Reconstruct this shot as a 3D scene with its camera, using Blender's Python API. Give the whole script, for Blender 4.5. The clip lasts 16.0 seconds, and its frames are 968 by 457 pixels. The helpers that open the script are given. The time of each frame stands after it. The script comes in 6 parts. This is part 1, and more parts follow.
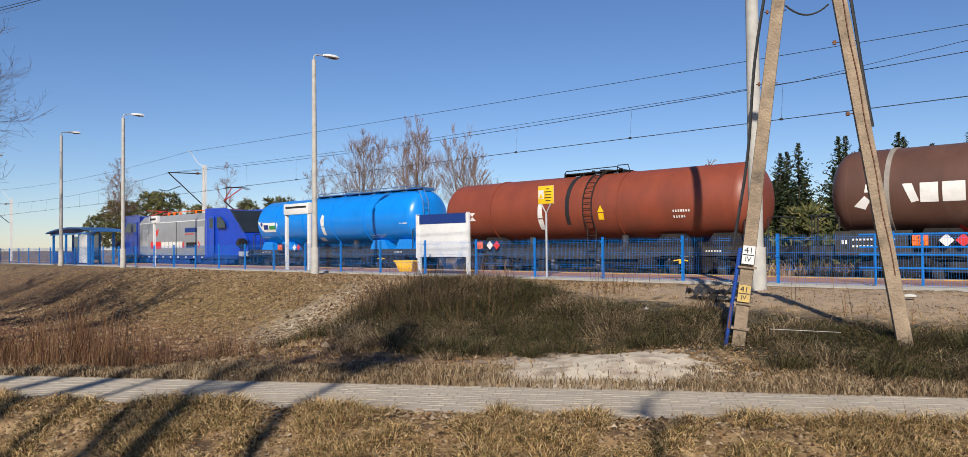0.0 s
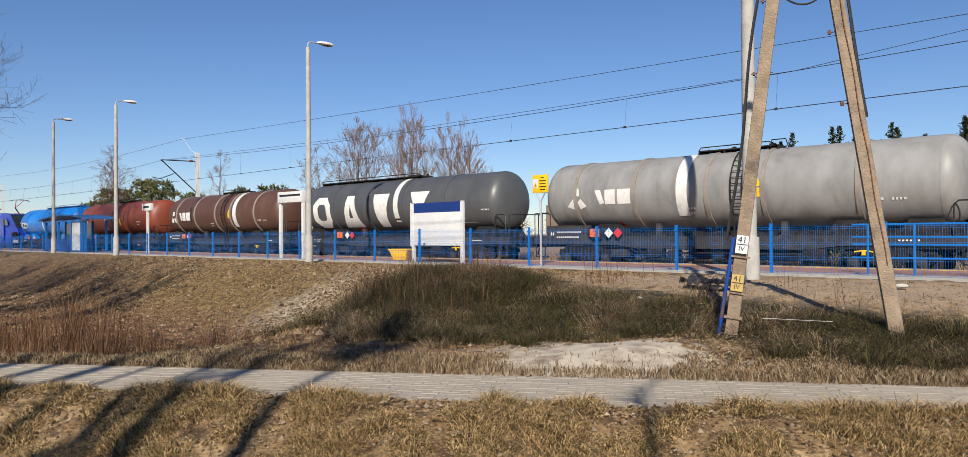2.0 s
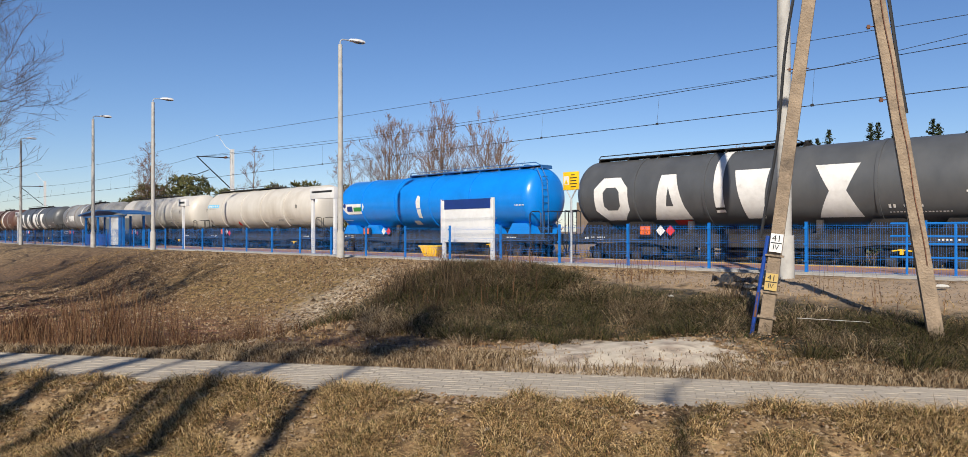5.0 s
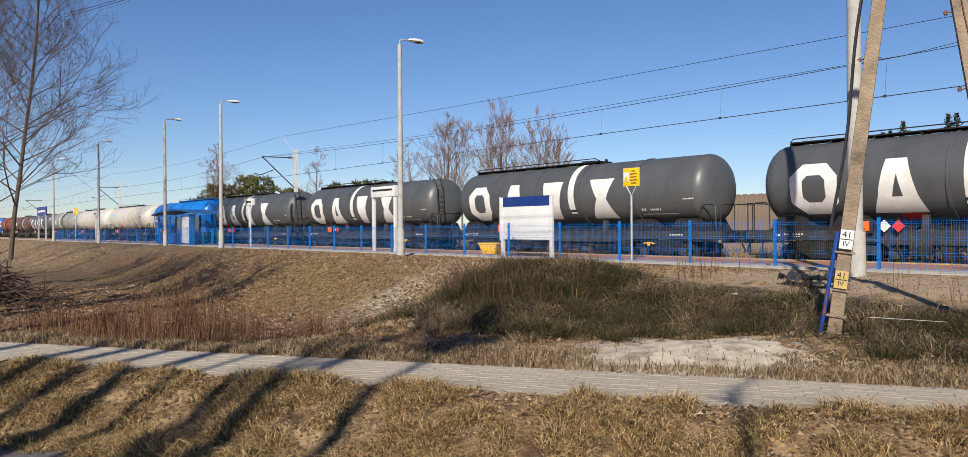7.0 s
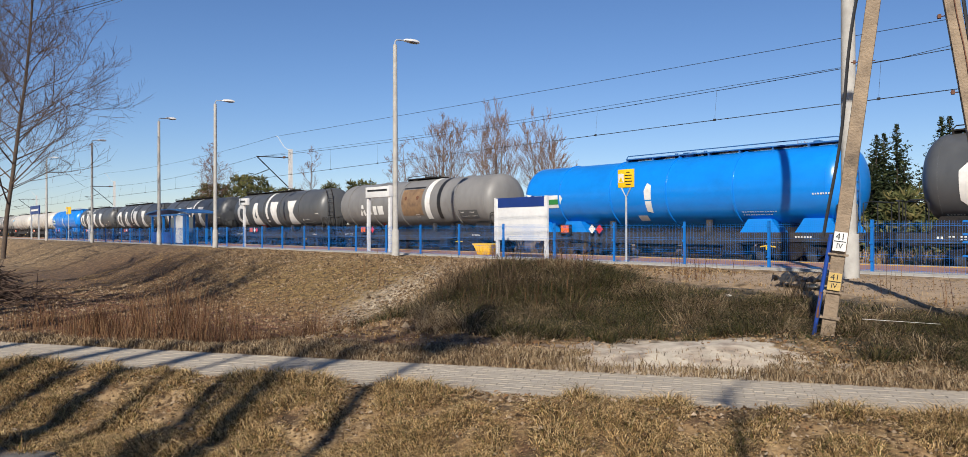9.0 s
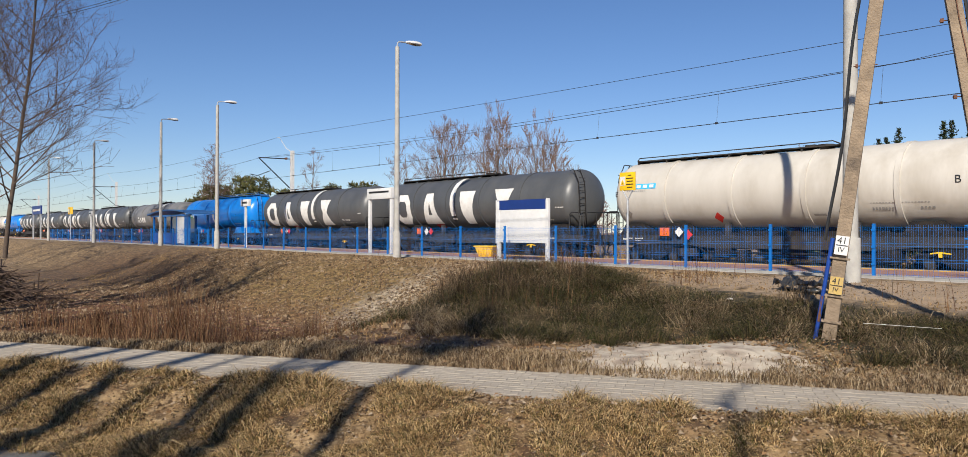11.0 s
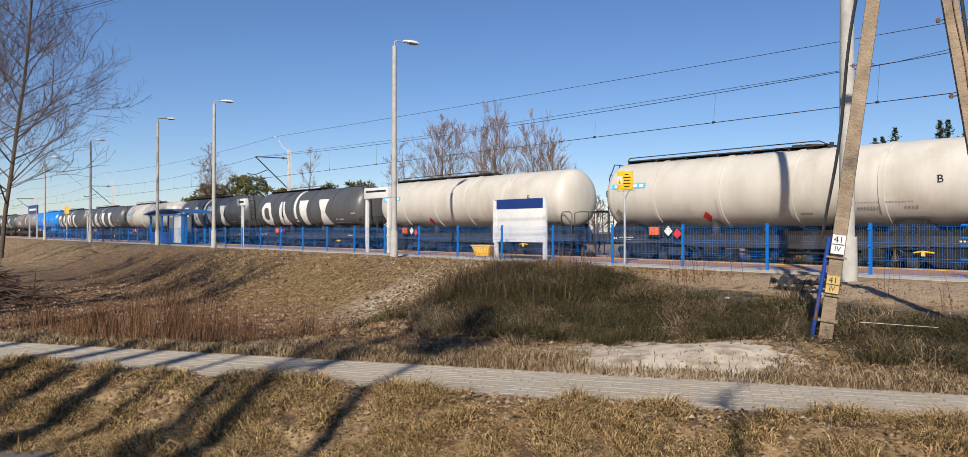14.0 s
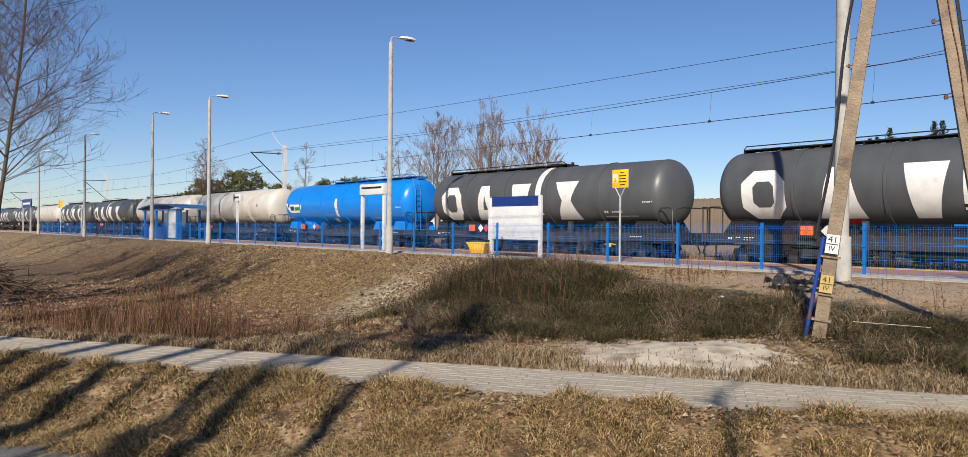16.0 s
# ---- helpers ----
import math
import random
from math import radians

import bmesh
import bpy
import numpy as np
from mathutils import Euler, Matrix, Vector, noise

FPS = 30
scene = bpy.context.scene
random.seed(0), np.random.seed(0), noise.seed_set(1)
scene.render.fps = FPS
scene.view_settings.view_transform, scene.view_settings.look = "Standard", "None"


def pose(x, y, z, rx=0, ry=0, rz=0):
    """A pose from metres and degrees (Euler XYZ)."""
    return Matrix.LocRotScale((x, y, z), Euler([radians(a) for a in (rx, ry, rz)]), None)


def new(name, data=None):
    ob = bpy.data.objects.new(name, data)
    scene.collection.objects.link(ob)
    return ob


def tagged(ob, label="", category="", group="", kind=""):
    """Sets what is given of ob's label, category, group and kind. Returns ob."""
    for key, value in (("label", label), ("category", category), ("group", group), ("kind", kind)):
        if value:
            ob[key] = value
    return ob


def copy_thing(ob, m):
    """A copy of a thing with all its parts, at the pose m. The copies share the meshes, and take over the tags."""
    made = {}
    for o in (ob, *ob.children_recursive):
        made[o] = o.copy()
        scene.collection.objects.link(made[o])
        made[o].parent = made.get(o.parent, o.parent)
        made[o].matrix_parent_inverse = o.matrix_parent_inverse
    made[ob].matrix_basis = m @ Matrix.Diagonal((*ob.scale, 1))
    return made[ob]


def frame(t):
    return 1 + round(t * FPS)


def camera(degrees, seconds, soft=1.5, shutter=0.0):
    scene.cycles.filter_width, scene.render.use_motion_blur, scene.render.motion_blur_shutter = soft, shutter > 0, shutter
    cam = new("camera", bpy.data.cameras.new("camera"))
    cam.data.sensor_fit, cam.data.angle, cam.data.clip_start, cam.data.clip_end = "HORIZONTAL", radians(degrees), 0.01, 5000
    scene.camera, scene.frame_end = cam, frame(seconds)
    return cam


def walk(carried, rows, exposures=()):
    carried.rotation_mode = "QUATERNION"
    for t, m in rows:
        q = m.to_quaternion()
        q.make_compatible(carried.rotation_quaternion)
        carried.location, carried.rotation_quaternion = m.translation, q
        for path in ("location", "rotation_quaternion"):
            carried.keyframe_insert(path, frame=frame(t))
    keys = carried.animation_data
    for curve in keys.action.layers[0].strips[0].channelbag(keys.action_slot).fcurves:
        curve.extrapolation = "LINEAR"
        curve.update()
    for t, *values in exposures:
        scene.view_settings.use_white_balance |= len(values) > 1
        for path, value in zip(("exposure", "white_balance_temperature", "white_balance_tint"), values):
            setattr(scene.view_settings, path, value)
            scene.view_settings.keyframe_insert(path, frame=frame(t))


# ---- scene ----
cam = camera(66.13, 16.0, soft=0.5)
EYE = (0.0, 0.0, 1.65)
# seconds, tilt, lean, heading: the camera turns on the spot
TURNS = [
    (0.0, 91.334, 0.604, 43.075),
    (0.5, 90.611, 0.906, 43.049),
    (1.0, 90.647, 0.762, 42.432),
    (1.5, 90.534, 0.610, 42.405),
    (2.0, 90.462, 0.428, 42.639),
    (2.5, 90.384, 0.494, 43.027),
    (3.0, 90.405, 0.415, 43.573),
    (5.5, 90.050, -0.129, 46.151),
    (6.0, 90.036, -0.001, 48.837),
    (6.5, 90.070, 0.041, 49.511),
    (7.0, 90.050, 0.350, 49.500),
    (7.5, 90.076, 0.227, 49.345),
    (8.0, 90.081, 0.159, 49.331),
    (8.5, 90.075, 0.228, 49.179),
    (9.0, 90.103, 0.129, 49.095),
    (11.5, 90.280, -0.170, 49.218),
    (12.0, 90.255, 0.130, 49.198),
    (12.5, 90.187, -0.060, 49.145),
    (13.0, 90.129, -0.484, 49.065),
    (13.5, 90.156, -0.571, 49.061),
    (14.0, 90.214, -0.123, 48.987),
    (14.5, 89.449, -0.147, 48.994),
    (15.0, 89.474, -0.740, 48.847),
    (15.5, 89.521, -0.732, 48.608),
    (16.0, 90.002, -0.532, 48.627),
]
walk(cam, [(t, pose(*EYE, rx, ry, rz)) for t, rx, ry, rz in TURNS])

# ---- world and sun ----
SUN_AZ, SUN_EL = radians(35.0), radians(34.0)   # the light travels towards this heading, left of +y
toward = Vector((-math.sin(SUN_AZ) * math.cos(SUN_EL), math.cos(SUN_AZ) * math.cos(SUN_EL), -math.sin(SUN_EL)))
world = bpy.data.worlds.new("world")
scene.world = world
world.use_nodes = True
wn = world.node_tree.nodes
sky = wn.new("ShaderNodeTexSky")
sky.sky_type = "NISHITA"
sky.sun_disc = False
sky.sun_elevation = SUN_EL
sky.sun_rotation = math.atan2(-toward.x, -toward.y)
sky.altitude, sky.air_density, sky.dust_density, sky.ozone_density = 600, 1.0, 0.2, 3.0
clear_air = wn.new("ShaderNodeHueSaturation")
clear_air.inputs["Saturation"].default_value = 1.12
cool = wn.new("ShaderNodeMix")
cool.data_type, cool.blend_type = "RGBA", "MULTIPLY"
cool.inputs[0].default_value = 1.0
cool.inputs[7].default_value = (0.98, 0.99, 1.14, 1)
world.node_tree.links.new(sky.outputs[0], clear_air.inputs["Color"])
world.node_tree.links.new(clear_air.outputs[0], cool.inputs[6])
world.node_tree.links.new(cool.outputs[2], wn["Background"].inputs[0])
wn["Background"].inputs[1].default_value = 0.072
sun_data = bpy.data.lights.new("sun", "SUN")
sun_data.energy, sun_data.angle, sun_data.color = 5.0, radians(0.53), (1.0, 0.925, 0.81)
sun = new("sun", sun_data)
sun.matrix_basis = Matrix.Translation((20, -30, 40)) @ toward.to_track_quat("-Z", "Y").to_matrix().to_4x4()
scene.view_settings.exposure = 0.33


# ---- materials ----
def material(name, col, col2=None, scale=3.0, rough=0.8, metal=0.0, bump=0.0, bscale=None, detail=6, mix=(0.35, 0.65),
             wear=None, wscale=0.6, wmix=(0.5, 0.7), per_piece=0.0, stretch=(1, 1, 1), coat=0.0, glow=None, spec=0.5):
    """Two scales of noise over a base colour, with fine relief."""
    m = bpy.data.materials.new(name)
    m.use_nodes = True
    nt = m.node_tree
    nd, lk = nt.nodes, nt.links
    bsdf = nd["Principled BSDF"]
    bsdf.inputs["Roughness"].default_value = rough
    bsdf.inputs["Metallic"].default_value = metal
    bsdf.inputs["Coat Weight"].default_value = coat
    bsdf.inputs["Specular IOR Level"].default_value = spec
    tc = nd.new("ShaderNodeTexCoord")
    mp = nd.new("ShaderNodeMapping")
    mp.inputs["Scale"].default_value = stretch
    lk.new(tc.outputs["Object"], mp.inputs[0])
    def ramped(sc, lo, hi, det):
        n = nd.new("ShaderNodeTexNoise")
        n.inputs["Scale"].default_value = sc
        n.inputs["Detail"].default_value = det
        n.inputs["Roughness"].default_value = 0.62
        lk.new(mp.outputs[0], n.inputs["Vector"])
        r = nd.new("ShaderNodeMapRange")
        r.inputs[1].default_value, r.inputs[2].default_value = lo, hi
        lk.new(n.outputs["Fac"], r.inputs[0])
        return r.outputs[0], n.outputs["Fac"]
    def mixed(fac, a, b):
        x = nd.new("ShaderNodeMix")
        x.data_type = "RGBA"
        lk.new(fac, x.inputs[0])
        for sock, v in ((x.inputs[6], a), (x.inputs[7], b)):
            if isinstance(v, tuple):
                sock.default_value = (*v, 1)
            else:
                lk.new(v, sock)
        return x.outputs[2]
    f, raw = ramped(scale, mix[0], mix[1], detail)
    c = mixed(f, col, col2 or tuple(v * 0.8 for v in col))
    if wear:
        g, _ = ramped(wscale, wmix[0], wmix[1], 5)
        c = mixed(g, c, wear)
    if per_piece:
        oi = nd.new("ShaderNodeObjectInfo")
        mr = nd.new("ShaderNodeMapRange")
        mr.inputs[3].default_value, mr.inputs[4].default_value = 1 - per_piece, 1 + per_piece
        lk.new(oi.outputs["Random"], mr.inputs[0])
        hs = nd.new("ShaderNodeHueSaturation")
        lk.new(mr.outputs[0], hs.inputs["Value"])
        lk.new(c, hs.inputs["Color"])
        c = hs.outputs[0]
    lk.new(c, bsdf.inputs["Base Color"])
    if glow:
        bsdf.inputs["Emission Color"].default_value = (*glow[0], 1)
        bsdf.inputs["Emission Strength"].default_value = glow[1]
    if bump:
        n = nd.new("ShaderNodeTexNoise")
        n.inputs["Scale"].default_value = bscale or scale * 6
        n.inputs["Detail"].default_value = 4
        lk.new(mp.outputs[0], n.inputs["Vector"])
        b = nd.new("ShaderNodeBump")
        b.inputs["Strength"].default_value = min(1.0, bump)
        b.inputs["Distance"].default_value = 0.02
        lk.new(n.outputs["Fac"], b.inputs["Height"])
        lk.new(b.outputs[0], bsdf.inputs["Normal"])
    return m


# ---- mesh helpers ----
class Shape:
    """Vertices and faces gathered for one mesh."""
    def __init__(self):
        self.v, self.f = [], []

    def add(self, verts, faces):
        k = len(self.v)
        self.v += [tuple(p) for p in verts]
        self.f += [tuple(i + k for i in q) for q in faces]
        return self

    def box(self, x0, x1, y0, y1, z0, z1):
        p = [(x, y, z) for x in (x0, x1) for y in (y0, y1) for z in (z0, z1)]
        return self.add(p, [(0, 1, 3, 2), (4, 6, 7, 5), (0, 4, 5, 1), (2, 3, 7, 6), (0, 2, 6, 4), (1, 5, 7, 3)])

    def tube(self, a, b, r0, r1=None, n=8, caps=True):
        r1 = r0 if r1 is None else r1
        a, b = Vector(a), Vector(b)
        d = (b - a)
        if d.length < 1e-6:
            return self
        u = d.orthogonal().normalized()
        w = d.normalized().cross(u)
        ring = [(math.cos(2 * math.pi * (i + 0.5) / n), math.sin(2 * math.pi * (i + 0.5) / n)) for i in range(n)]
        vs = [a + (u * c + w * s) * r0 for c, s in ring] + [b + (u * c + w * s) * r1 for c, s in ring]
        fs = [(i, (i + 1) % n, n + (i + 1) % n, n + i) for i in range(n)]
        if caps:
            fs += [tuple(range(n))[::-1], tuple(range(n, 2 * n))]
        return self.add(vs, fs)

    def pipe(self, pts, r, n=6):
        """One bent tube through the points."""
        pts = [Vector(p) for p in pts]
        vs, fs, m = [], [], len(pts)
        u = None
        for k, p in enumerate(pts):
            d = (pts[min(k + 1, m - 1)] - pts[max(k - 1, 0)])
            d = d.normalized() if d.length > 1e-9 else Vector((0, 0, 1))
            u = d.orthogonal().normalized() if u is None else (u - d * u.dot(d))
            u = u.normalized() if u.length > 1e-6 else d.orthogonal().normalized()
            w = d.cross(u)
            vs += [p + (u * math.cos(6.2832 * i / n) + w * math.sin(6.2832 * i / n)) * r for i in range(n)]
        for k in range(m - 1):
            fs += [(k * n + i, k * n + (i + 1) % n, (k + 1) * n + (i + 1) % n, (k + 1) * n + i) for i in range(n)]
        fs += [tuple(range(n))[::-1], tuple(range((m - 1) * n, m * n))]
        return self.add(vs, fs)

    def lathe_x(self, profile, n=40, cy=0.0, cz=0.0):
        """profile: (x, radius) along the x axis; closed where the radius is 0."""
        vs, fs = [], []
        for x, r in profile:
            vs += [(x, cy + r * math.cos(2 * math.pi * i / n), cz + r * math.sin(2 * math.pi * i / n)) for i in range(n)]
        for k in range(len(profile) - 1):
            fs += [(k * n + i, k * n + (i + 1) % n, (k + 1) * n + (i + 1) % n, (k + 1) * n + i) for i in range(n)]
        return self.add(vs, fs)


def mesh_of(name, shape, mat, bevel=0.0, smooth=35):
    me = bpy.data.meshes.new(name)
    me.from_pydata(shape.v, [], shape.f)
    if bevel:
        bm = bmesh.new()
        bm.from_mesh(me)
        bmesh.ops.bevel(bm, geom=[e for e in bm.edges if len(e.link_faces) == 2 and e.calc_face_angle(0) > 0.6], offset=bevel, segments=2, affect="EDGES", profile=0.6)
        bm.to_mesh(me)
        bm.free()
    bm = bmesh.new()
    bm.from_mesh(me)
    bmesh.ops.recalc_face_normals(bm, faces=bm.faces)
    bm.to_mesh(me)
    bm.free()
    if smooth:
        me.polygons.foreach_set("use_smooth", [True] * len(me.polygons))
        me.set_sharp_from_angle(angle=radians(smooth))
    me.materials.append(mat)
    return me


def part(name, shape, mat, parent=None, label="", bevel=0.0, smooth=35, at=None):
    me = shape if isinstance(shape, bpy.types.Mesh) else mesh_of(name, shape, mat, bevel, smooth)
    ob = new(name, me)
    if parent:
        ob.parent = parent
    if at is not None:
        ob.matrix_basis = at
    return tagged(ob, label)


def thing(name, m, label, category, group="", kind=""):
    ob = new(name)
    ob.empty_display_size = 0.2
    ob.matrix_basis = m
    return tagged(ob, label, category, group, kind)

# ---- surfaces ----
M = {}


def leafy(name, cols, rough=0.8, trans=0.0):
    """A colour for each blade or leaf, drawn from a few."""
    m = bpy.data.materials.new(name)
    m.use_nodes = True
    nd, lk = m.node_tree.nodes, m.node_tree.links
    g = nd.new("ShaderNodeNewGeometry")
    r = nd.new("ShaderNodeValToRGB")
    r.color_ramp.interpolation = "CONSTANT"
    while len(r.color_ramp.elements) < len(cols):
        r.color_ramp.elements.new(0.5)
    for i, c in enumerate(cols):
        r.color_ramp.elements[i].position = i / len(cols)
        r.color_ramp.elements[i].color = (*c, 1)
    lk.new(g.outputs["Random Per Island"], r.inputs[0])
    b = nd["Principled BSDF"]
    lk.new(r.outputs[0], b.inputs["Base Color"])
    b.inputs["Roughness"].default_value = rough
    b.inputs["Specular IOR Level"].default_value = 0.2
    return m


def ground_material():
    """Bare soil, straw and moss by patches, with a sandy patch, a gravel bank and shade-darkened humus on the mound."""
    m = material("ground_soil", (0.25, 0.16, 0.075), (0.055, 0.034, 0.017), 3.2, 0.97, bump=1.0, bscale=24, detail=14, mix=(0.4, 0.6), wear=(0.36, 0.25, 0.13), wscale=4.5, wmix=(0.52, 0.62))
    nd, lk = m.node_tree.nodes, m.node_tree.links
    bsdf = nd["Principled BSDF"]
    base = bsdf.inputs["Base Color"].links[0].from_socket
    geo = nd.new("ShaderNodeNewGeometry")

    def spot(x, y, rx, ry, soft):
        mp = nd.new("ShaderNodeMapping")
        mp.vector_type = "POINT"
        mp.inputs["Location"].default_value = (-x / rx, -y / ry, 0)
        mp.inputs["Scale"].default_value = (1 / rx, 1 / ry, 0)
        lk.new(geo.outputs["Position"], mp.inputs[0])
        ln = nd.new("ShaderNodeVectorMath")
        ln.operation = "LENGTH"
        lk.new(mp.outputs[0], ln.inputs[0])
        n = nd.new("ShaderNodeTexNoise")
        n.inputs["Scale"].default_value, n.inputs["Detail"].default_value = 3.0, 10
        lk.new(geo.outputs["Position"], n.inputs["Vector"])
        ad = nd.new("ShaderNodeMath")
        ad.operation = "MULTIPLY_ADD"
        ad.inputs[1].default_value = 2.2
        lk.new(n.outputs["Fac"], ad.inputs[0])
        lk.new(ln.outputs["Value"], ad.inputs[2])
        r = nd.new("ShaderNodeMapRange")
        r.inputs[1].default_value, r.inputs[2].default_value = 2.12 + soft, 2.12 - soft
        lk.new(ad.outputs[0], r.inputs[0])
        return r.outputs[0]

    def grain(sc, lo, hi):
        n = nd.new("ShaderNodeTexNoise")
        n.inputs["Scale"].default_value, n.inputs["Detail"].default_value, n.inputs["Roughness"].default_value = sc, 12, 0.7
        lk.new(geo.outputs["Position"], n.inputs["Vector"])
        r = nd.new("ShaderNodeMapRange")
        r.inputs[1].default_value, r.inputs[2].default_value, r.inputs[3].default_value, r.inputs[4].default_value = 0.38, 0.62, lo, hi
        lk.new(n.outputs["Fac"], r.inputs[0])
        return r.outputs[0]
    coarse, gentle = grain(6.0, 0.2, 1.7), grain(5.0, 0.85, 1.1)

    def over(fac, below, col, tone=coarse):
        h = nd.new("ShaderNodeHueSaturation")
        h.inputs["Color"].default_value = (*col, 1)
        lk.new(tone, h.inputs["Value"])
        x = nd.new("ShaderNodeMix")
        x.data_type = "RGBA"
        lk.new(fac, x.inputs[0])
        lk.new(below, x.inputs[6])
        lk.new(h.outputs[0], x.inputs[7])
        return x.outputs[2]
    c = over(spot(-24.0, 12.6, 9.0, 3.0, 0.5), base, (0.15, 0.098, 0.034))
    c = over(spot(-44.0, 10.5, 13.0, 6.0, 0.5), c, (0.10, 0.056, 0.025))
    c = over(spot(-5.5, 8.0, 1.55, 1.5, 0.12), c, (0.52, 0.45, 0.35), gentle)
    c = over(spot(-17.6, 12.8, 2.0, 3.6, 0.3), c, (0.33, 0.27, 0.19))
    c = over(spot(-4.0, 15.0, 7.5, 2.2, 0.3), c, (0.31, 0.225, 0.145), gentle)
    c = over(spot(-22.0, 6.6, 13.0, 3.6, 0.5), c, (0.125, 0.05, 0.022))
    # humus under the mound's grass, coloured near-black for the shade between tufts
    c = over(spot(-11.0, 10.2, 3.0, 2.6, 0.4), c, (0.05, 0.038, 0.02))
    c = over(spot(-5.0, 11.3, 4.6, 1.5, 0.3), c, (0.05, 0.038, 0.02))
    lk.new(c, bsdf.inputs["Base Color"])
    return m


M["soil"] = ground_material()
M["paving"] = material("paving", (0.376, 0.324, 0.256), (0.32, 0.276, 0.216), 9, 0.9, bump=0.4, bscale=60, per_piece=0.07, wear=(0.288, 0.248, 0.196), wscale=0.7)
M["joint"] = material("joint", (0.189, 0.161, 0.122), (0.14, 0.119, 0.091), 12, 0.95, bump=0.5)
M["asphalt"] = material("asphalt", (0.16, 0.152, 0.144), (0.096, 0.092, 0.088), 30, 0.9, bump=0.5, bscale=150)
M["concrete"] = material("concrete", (0.425, 0.408, 0.374), (0.332, 0.315, 0.289), 4, 0.85, bump=0.3, bscale=50, wear=(0.281, 0.264, 0.238), wscale=1.2, wmix=(0.55, 0.75))
M["old_concrete"] = material("old_concrete", (0.32, 0.24, 0.164), (0.208, 0.156, 0.108), 5, 0.92, bump=0.8, bscale=35, wear=(0.12, 0.092, 0.068), wscale=2.2, wmix=(0.55, 0.72))
M["fence_blue"] = material("fence_blue", (0.0045, 0.153, 0.495), (0.0045, 0.122, 0.414), 6, 0.4)
M["blue_paint"] = material("blue_paint", (0.012, 0.06, 0.30), (0.01, 0.045, 0.24), 6, 0.4)
M["navy"] = material("navy", (0.01, 0.035, 0.18), (0.008, 0.03, 0.15), 3, 0.4)
M["white_paint"] = material("white_paint", (0.655, 0.646, 0.631), (0.59, 0.581, 0.565), 4, 0.45)
M["mark_white"] = material("mark_white", (0.718, 0.699, 0.662), (0.607, 0.589, 0.552), 3, 0.5, wear=(0.46, 0.432, 0.386), wscale=1.5, wmix=(0.62, 0.8))
M["gravel"] = material("gravel", (0.272, 0.224, 0.184), (0.12, 0.096, 0.08), 22, 0.95, bump=1.0, bscale=40)
M["steel"] = material("steel", (0.33, 0.31, 0.3), (0.25, 0.2, 0.17), 8, 0.45, 0.7)
M["dark_steel"] = material("dark_steel", (0.0126, 0.0126, 0.0144), (0.0315, 0.0261, 0.0216), 5, 0.75, 0.0, bump=0.2, spec=0.15)
M["frame_grey"] = material("frame_grey", (0.0285, 0.0294, 0.0333), (0.0522, 0.0475, 0.0427), 3, 0.75, 0.0, wear=(0.057, 0.0475, 0.0399), wscale=1.3, spec=0.15)
M["galv"] = material("galv", (0.476, 0.484, 0.493), (0.399, 0.408, 0.416), 7, 0.5, 0.3)
M["kerb"] = material("kerb", (0.288, 0.276, 0.256), (0.224, 0.212, 0.196), 5, 0.9, bump=0.3)
M["red_paving"] = material("red_paving", (0.323, 0.17, 0.119), (0.255, 0.132, 0.0935), 5, 0.9, bump=0.3)
M["yellow"] = material("yellow", (0.81, 0.504, 0.009), (0.738, 0.432, 0.009), 5, 0.45)
M["faded_yellow"] = material("faded_yellow", (0.527, 0.357, 0.085), (0.383, 0.272, 0.119), 14, 0.6)
M["orange"] = material("orange", (0.9, 0.17, 0.01), (0.8, 0.14, 0.01), 5, 0.5)
M["red_mark"] = material("red_mark", (0.62, 0.03, 0.02), (0.5, 0.025, 0.02), 5, 0.5)
M["black"] = material("black", (0.012, 0.012, 0.013), (0.02, 0.02, 0.02), 5, 0.5)
M["cable"] = material("cable", (0.015, 0.015, 0.016), (0.025, 0.025, 0.025), 9, 0.55)
M["rust"] = material("rust", (0.17, 0.07, 0.035), (0.09, 0.04, 0.025), 9, 0.85, bump=0.5)
M["glass"] = material("glass", (0.02, 0.025, 0.03), (0.015, 0.02, 0.024), 2, 0.06, coat=0.5)
M["clear"] = material("clear", (0.25, 0.36, 0.5), (0.2, 0.32, 0.46), 2, 0.1, coat=0.4)
M["tank_grey"] = material("tank_grey", (0.076, 0.08, 0.085), (0.062, 0.065, 0.069), 1.6, 0.42, wear=(0.10, 0.10, 0.098), wscale=0.45, wmix=(0.5, 0.75), stretch=(1, 1, 0.5))
M["tank_mid"] = material("tank_mid", (0.20, 0.195, 0.188), (0.165, 0.16, 0.154), 1.5, 0.5, wear=(0.13, 0.122, 0.114), wscale=0.8, wmix=(0.55, 0.75), stretch=(1, 1, 0.35))
M["bare_panel"] = material("bare_panel", (0.24, 0.15, 0.08), (0.17, 0.105, 0.06), 3, 0.6, wear=(0.11, 0.07, 0.045), wscale=1.5)
M["walk_blue"] = material("walk_blue", (0.02, 0.12, 0.33), (0.03, 0.10, 0.25), 6, 0.5)
